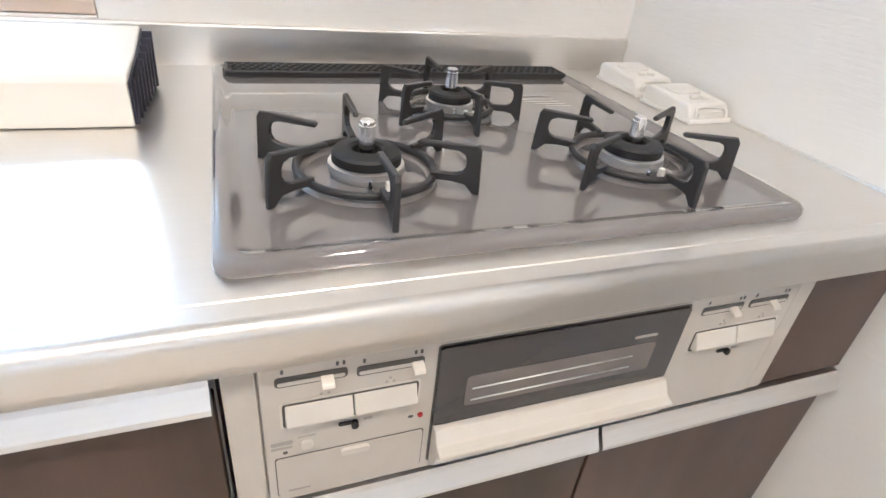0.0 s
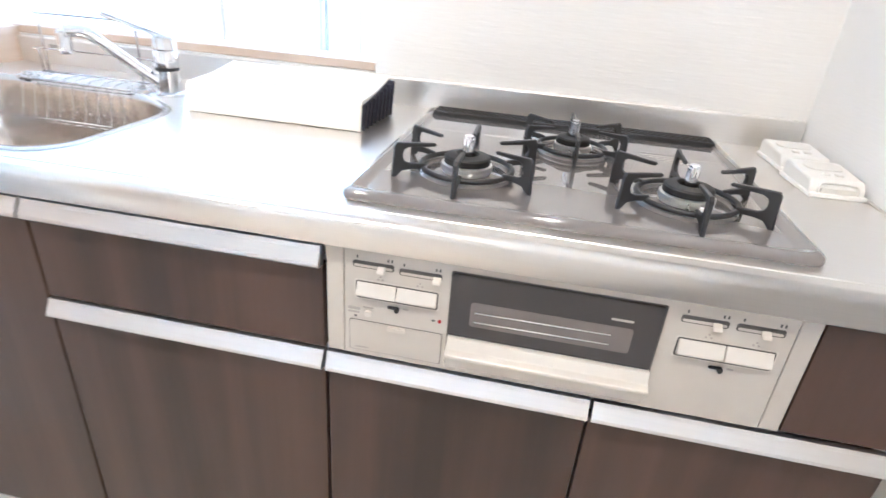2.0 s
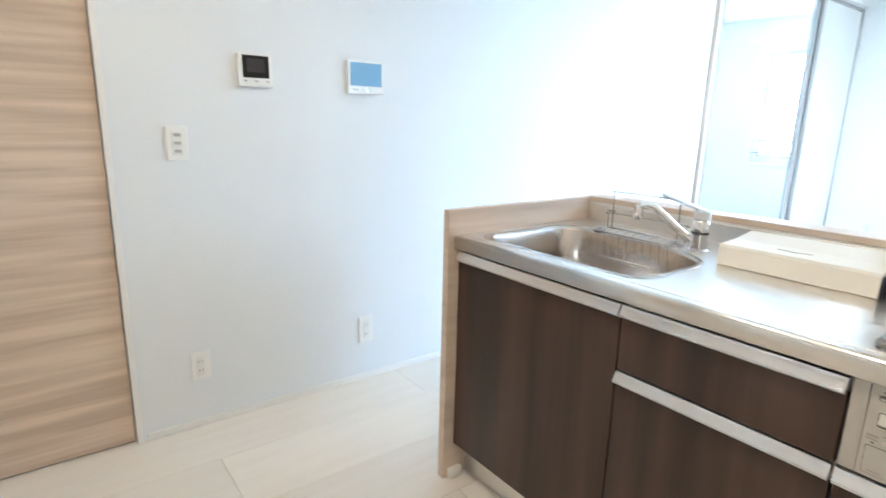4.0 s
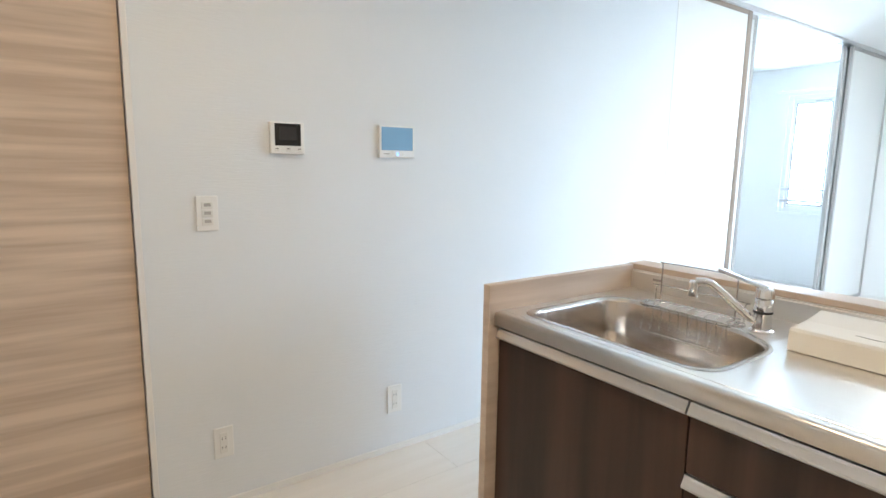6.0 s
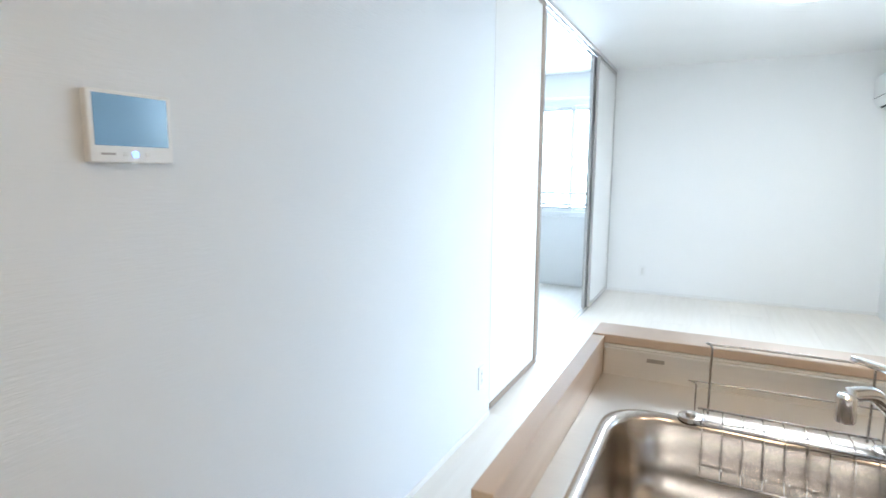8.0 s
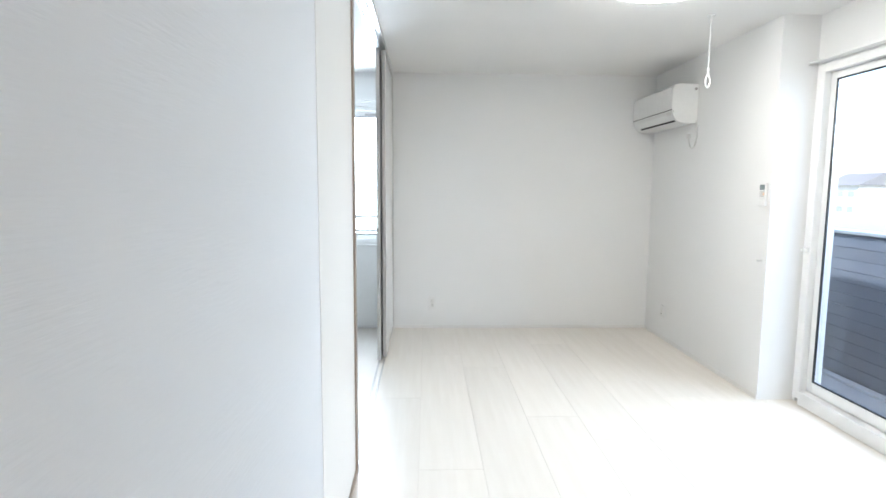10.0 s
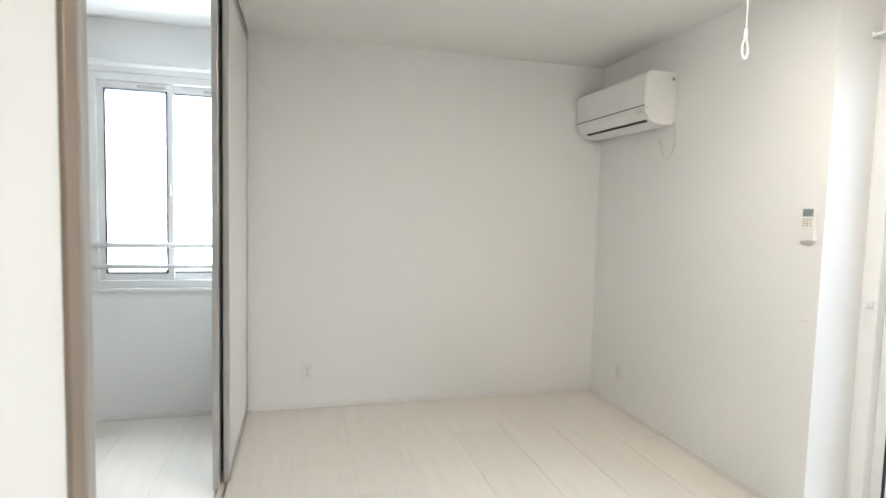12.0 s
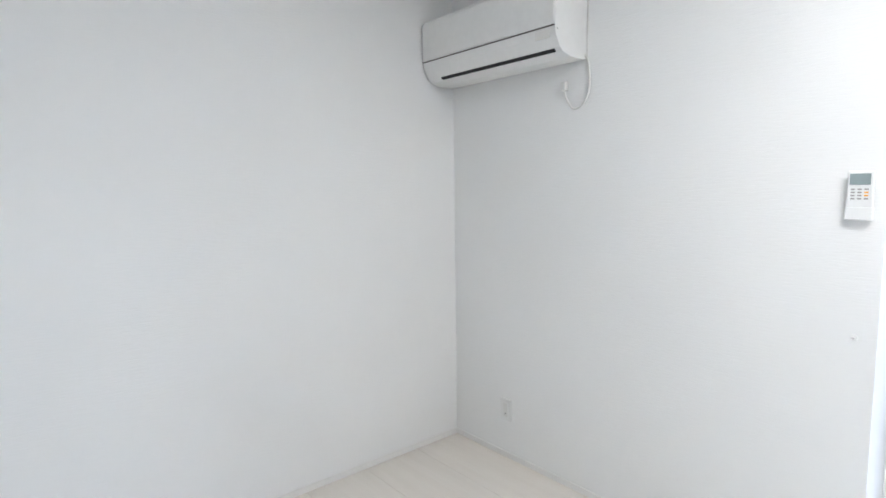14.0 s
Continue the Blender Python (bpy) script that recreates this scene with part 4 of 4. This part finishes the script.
def outlet_west(y0, y1, z0, z1):
    o = wall_panel_west("wall_outlet", y0, y1, z0, z1, 0.008, "white double wall outlet plate", "outlet", "wall outlets")
    m = (y0 + y1) / 2
    part("insert", box(XW + 0.0078, XW + 0.0105, m - 0.014, m + 0.014, z0 + 0.02, z1 - 0.02, 0.001, 1), OFFWHITE, o)
    for zz in (z0 + 0.042, z1 - 0.042):
        for dy in (-0.006, 0.006):
            part("slot", box(XW + 0.0103, XW + 0.0109, m + dy - 0.001, m + dy + 0.001, zz - 0.005, zz + 0.005), SLOT, o)


outlet_west(0.078, 0.150, 0.188, 0.315)
outlet_west(-0.655, -0.585, 0.199, 0.319)
outlet_west(1.905, 1.975, 0.20, 0.32)

# outlets and controls of the living room
o = thing("wall_outlet", (-1.535, YF, 0.24), "white wall outlet plate on the far wall", "outlet", "wall outlets")
part("body", box(-1.570, -1.500, YF - 0.008, YF, 0.185, 0.305, 0.003), WHITEPLASTIC, o)
part("insert", box(-1.549, -1.521, YF - 0.0105, YF - 0.0075, 0.205, 0.285, 0.001, 1), OFFWHITE, o)
for z in (0.225, 0.26):
    part("slot", box(-1.541, -1.539, YF - 0.011, YF - 0.010, z, z + 0.01), SLOT, o)
    part("slot", box(-1.531, -1.529, YF - 0.011, YF - 0.010, z, z + 0.01), SLOT, o)
o = thing("wall_outlet", (XR, 5.315, 0.24), "white wall outlet plate under the air conditioner", "outlet", "wall outlets")
part("body", box(XR - 0.010, XR, 5.280, 5.350, 0.197, 0.307, 0.003), WHITEPLASTIC, o)
part("insert", box(XR - 0.0125, XR - 0.0095, 5.301, 5.329, 0.217, 0.287, 0.001, 1), OFFWHITE, o)
part("slot", box(XR - 0.013, XR - 0.012, 5.312, 5.318, 0.229, 0.235), SLOT, o)

rm = thing("remote_control", (XR, 3.915, 1.25), "white air conditioner remote in a wall holder", "remote control")
part("holder", box(XR - 0.024, XR, 3.880, 3.946, 1.250, 1.288, 0.003), WHITEPLASTIC, rm, "white wall holder")
part("case", box(XR - 0.022, XR - 0.003, 3.882, 3.944, 1.262, 1.392, 0.004), WHITEPLASTIC, rm)
part("display", box(XR - 0.0232, XR - 0.0215, 3.888, 3.938, 1.352, 1.384, 0.0005, 1), LCD, rm, "grey display")
for r in range(4):
    for c in range(3):
        y = 3.892 + c * 0.016
        z = 1.310 + r * 0.009
        part("key", box(XR - 0.0274 if z < 1.303 else XR - 0.0236, XR - 0.0215, y, y + 0.010, z, z + 0.0045, 0.0004, 1), ORANGE if (c == 0 and r in (1, 2)) else GREYINK, rm)

rm.location.y += 0.008

hk = thing("tieback_hook", (XR, 3.915, 0.9), "small white curtain tieback hook", "hook", "tieback hooks")
part("base", lathe([(0.0, 0.004), (0.009, 0.004), (0.010, 0.0)], 0, 0, 0, 16), WHITEPLASTIC, hk).matrix_basis = Matrix.Translation((XR, 3.915, 0.9)) @ Matrix.Rotation(radians(-90), 4, "Y")
part("pin", tube(arc([(XR - 0.003, 3.915, 0.9), (XR - 0.02, 3.915, 0.898), (XR - 0.028, 3.915, 0.906)], 4), 0.0032, 8), ALU, hk)
hk = thing("tieback_hook", (XN, GY1 - 0.02, 0.98), "white tieback hook on the door jamb", "hook", "tieback hooks")
part("base", box(XN - 0.026, XN - 0.012, GY1 - 0.045, GY1 - 0.012, 0.965, 1.0, 0.003), WHITEPLASTIC, hk)
part("arm", box(XN - 0.055, XN - 0.026, GY1 - 0.035, GY1 - 0.022, 0.975, 0.990, 0.003), WHITEPLASTIC, hk)

# ---- air conditioner ----
A0, A1 = 4.868, 5.686
AX = XR - 0.205
ac = thing("air_conditioner", (XR, (A0 + A1) / 2, 1.87), "white wall mounted air conditioner above the outlet", "air conditioner")
prof = [(XR - 0.001, 2.178), (XR - 0.15, 2.182), (AX + 0.016, 2.174), (AX + 0.004, 2.162), (AX, 2.12), (AX - 0.002, 1.985), (AX + 0.003, 1.945), (AX + 0.03, 1.90), (AX + 0.05, 1.885), (AX + 0.10, 1.872), (XR - 0.02, 1.872), (XR - 0.001, 1.88)]
part("casing", prism([(x, z) for x, z in prof], "y", A0, A1, bev=0.003), WHITEPLASTIC, ac)
part("front_panel", box(AX - 0.0065, AX + 0.006, A0 + 0.004, A1 - 0.004, 1.984, 2.152, 0.003), WHITEPLASTIC, ac)
part("panel_gap", box(AX - 0.0035, AX + 0.004, A0 + 0.003, A1 - 0.003, 1.976, 1.981), SLOT, ac, "thin dark seam")
flap = box(-0.002, 0.004, A0 + 0.03, A1 - 0.10, -0.008, 0.008, 0.001, 1)
bmesh.ops.transform(flap, matrix=Matrix.Translation((AX + 0.036, 0, 1.8925)) @ Matrix.Rotation(radians(-50), 4, "Y"), verts=flap.verts)
part("air_outlet", flap, BLACK, ac, "dark air outlet slit")
part("lamp_window", box(AX - 0.0015, AX + 0.004, A0 + 0.03, A0 + 0.10, 1.935, 1.965), OFFWHITE, ac, "pale indicator window")
for k in range(2):
    part("indicator_print", box(AX - 0.0005, AX + 0.005, A0 + 0.04 + 0.03 * k, A0 + 0.055 + 0.03 * k, 1.945, 1.955), GREYINK, ac)
part("screw_cover", lathe([(0.0, 0.002), (0.010, 0.002), (0.011, 0.0)], 0, 0, 0, 16), GREYINK, ac).matrix_basis = Matrix.Translation((XR - 0.022, A0, 2.14)) @ Matrix.Rotation(radians(90), 4, "X")
part("side_mark", box(AX + 0.008, AX + 0.014, A0 - 0.0008, A0 + 0.001, 1.963, 1.969), GREYINK, ac)
part("cord", tube(arc([(XR - 0.012, A0 + 0.01, 1.90), (XR - 0.010, A0 - 0.015, 1.86), (XR - 0.010, A0 - 0.02, 1.76), (XR - 0.012, A0 + 0.01, 1.695), (XR - 0.012, A0 + 0.06, 1.685), (XR - 0.014, A0 + 0.095, 1.74), (XR - 0.014, A0 + 0.097, 1.765)], 6), 0.0045, 8), OFFWHITE, ac, "white power cord")
part("plug", box(XR - 0.03, XR - 0.004, A0 + 0.085, A0 + 0.110, 1.762, 1.800, 0.004), OFFWHITE, ac, "white power plug")
part("pipe_cover_line", box(XR - 0.004, XR - 0.0005, A0 - 0.006, A0 - 0.002, 1.87, 2.16), OFFWHITE, ac)

# ---- ceiling fittings ----
LX, LY = -0.42, 3.27
cl = thing("ceiling_light", (LX, LY, H), "round white ceiling light, switched on", "ceiling light")
part("base", lathe([(0.0, 0.0), (0.272, 0.0), (0.28, -0.012), (0.272, -0.02), (0.0, -0.02)], LX, LY, H, 56), WHITEPLASTIC, cl)
part("diffuser", lathe([(0.270, -0.0205), (0.272, -0.04), (0.26, -0.055), (0.20, -0.066), (0.11, -0.071), (0.0, -0.072)], LX, LY, H, 56), DIFFUSER, cl, "glowing milky diffuser")
QX, QY = 0.125, 3.895
hp = thing("laundry_hanger", (QX, QY, H), "white ceiling laundry pole hanger with a ring", "hanger")
part("ceiling_plate", lathe([(0.0, -0.012), (0.02, -0.012), (0.024, -0.004), (0.024, 0.0)], QX, QY, H, 20), WHITEPLASTIC, hp)
part("rod", tube([(QX, QY, H - 0.01), (QX, QY, 2.083)], 0.0042, 10), WHITEPLASTIC, hp)
part("grip", tube([(QX, QY, 2.088), (QX, QY, 2.043)], 0.0075, 12), WHITEPLASTIC, hp)
part("ring", tube([(QX + 0.014 * math.sin(2 * math.pi * i / 24), QY, 2.008 - 0.036 * math.cos(2 * math.pi * i / 24)) for i in range(24)], 0.005, 8, closed=True), WHITEPLASTIC, hp)
for x, y in ((-0.75, -0.75), (0.25, -0.75)):
    dl = thing("downlight", (x, y, H), "round recessed warm kitchen downlight", "downlight", "kitchen downlights")
    part("trim_ring", lathe([(0.062, -0.001), (0.075, -0.006), (0.08, 0.0)], x, y, H, 40), WHITEPLASTIC, dl)
    part("lens", lathe([(0.0, -0.002), (0.062, -0.002)], x, y, H, 40), DOWNLIGHT, dl, "glowing warm lens")

# ---- floor planks ----
PW, PL, PX = 0.315, 1.818, -1.625 - 9 * 0.315
floor = thing("floor", (-1.5, 2.0, -0.012), "pale whitened oak plank floor with fine joints", "floor", kind="structure")
shared = {}
rows = int((XN + 0.14 - PX) / PW) + 1
for i in range(rows):
    x0 = PX + i * PW
    y = YB - (i * 0.606 + (0.303 if i % 2 else 0)) % PL
    while y < YF + 0.1:
        a, b = max(y, YB), min(y + PL, YF + 0.12)
        c, d = x0, min(x0 + PW, XN + 0.14)
        mid_x = (c + d) / 2
        wanted = b - a > 0.02 and (mid_x > XW - 0.12 or b > YE)
        if mid_x < XW - 0.12:
            a = max(a, YE)
        if wanted and b - a > 0.02:
            key = (round(b - a, 3), round(d - c, 3))
            if key not in shared:
                g = 0.0006
                shared[key] = mesh_of("plank", box(g, key[1] - g, g, key[0] - g, -0.0034, 0.0, 0.0006, 1), PLANK)
            ob = new("plank", shared[key])
            ob.parent = floor
            ob.matrix_parent_inverse = Matrix.Translation(-Vector((-1.5, 2.0, -0.012)))
            ob.location = (c, a, 0)
        y += PL
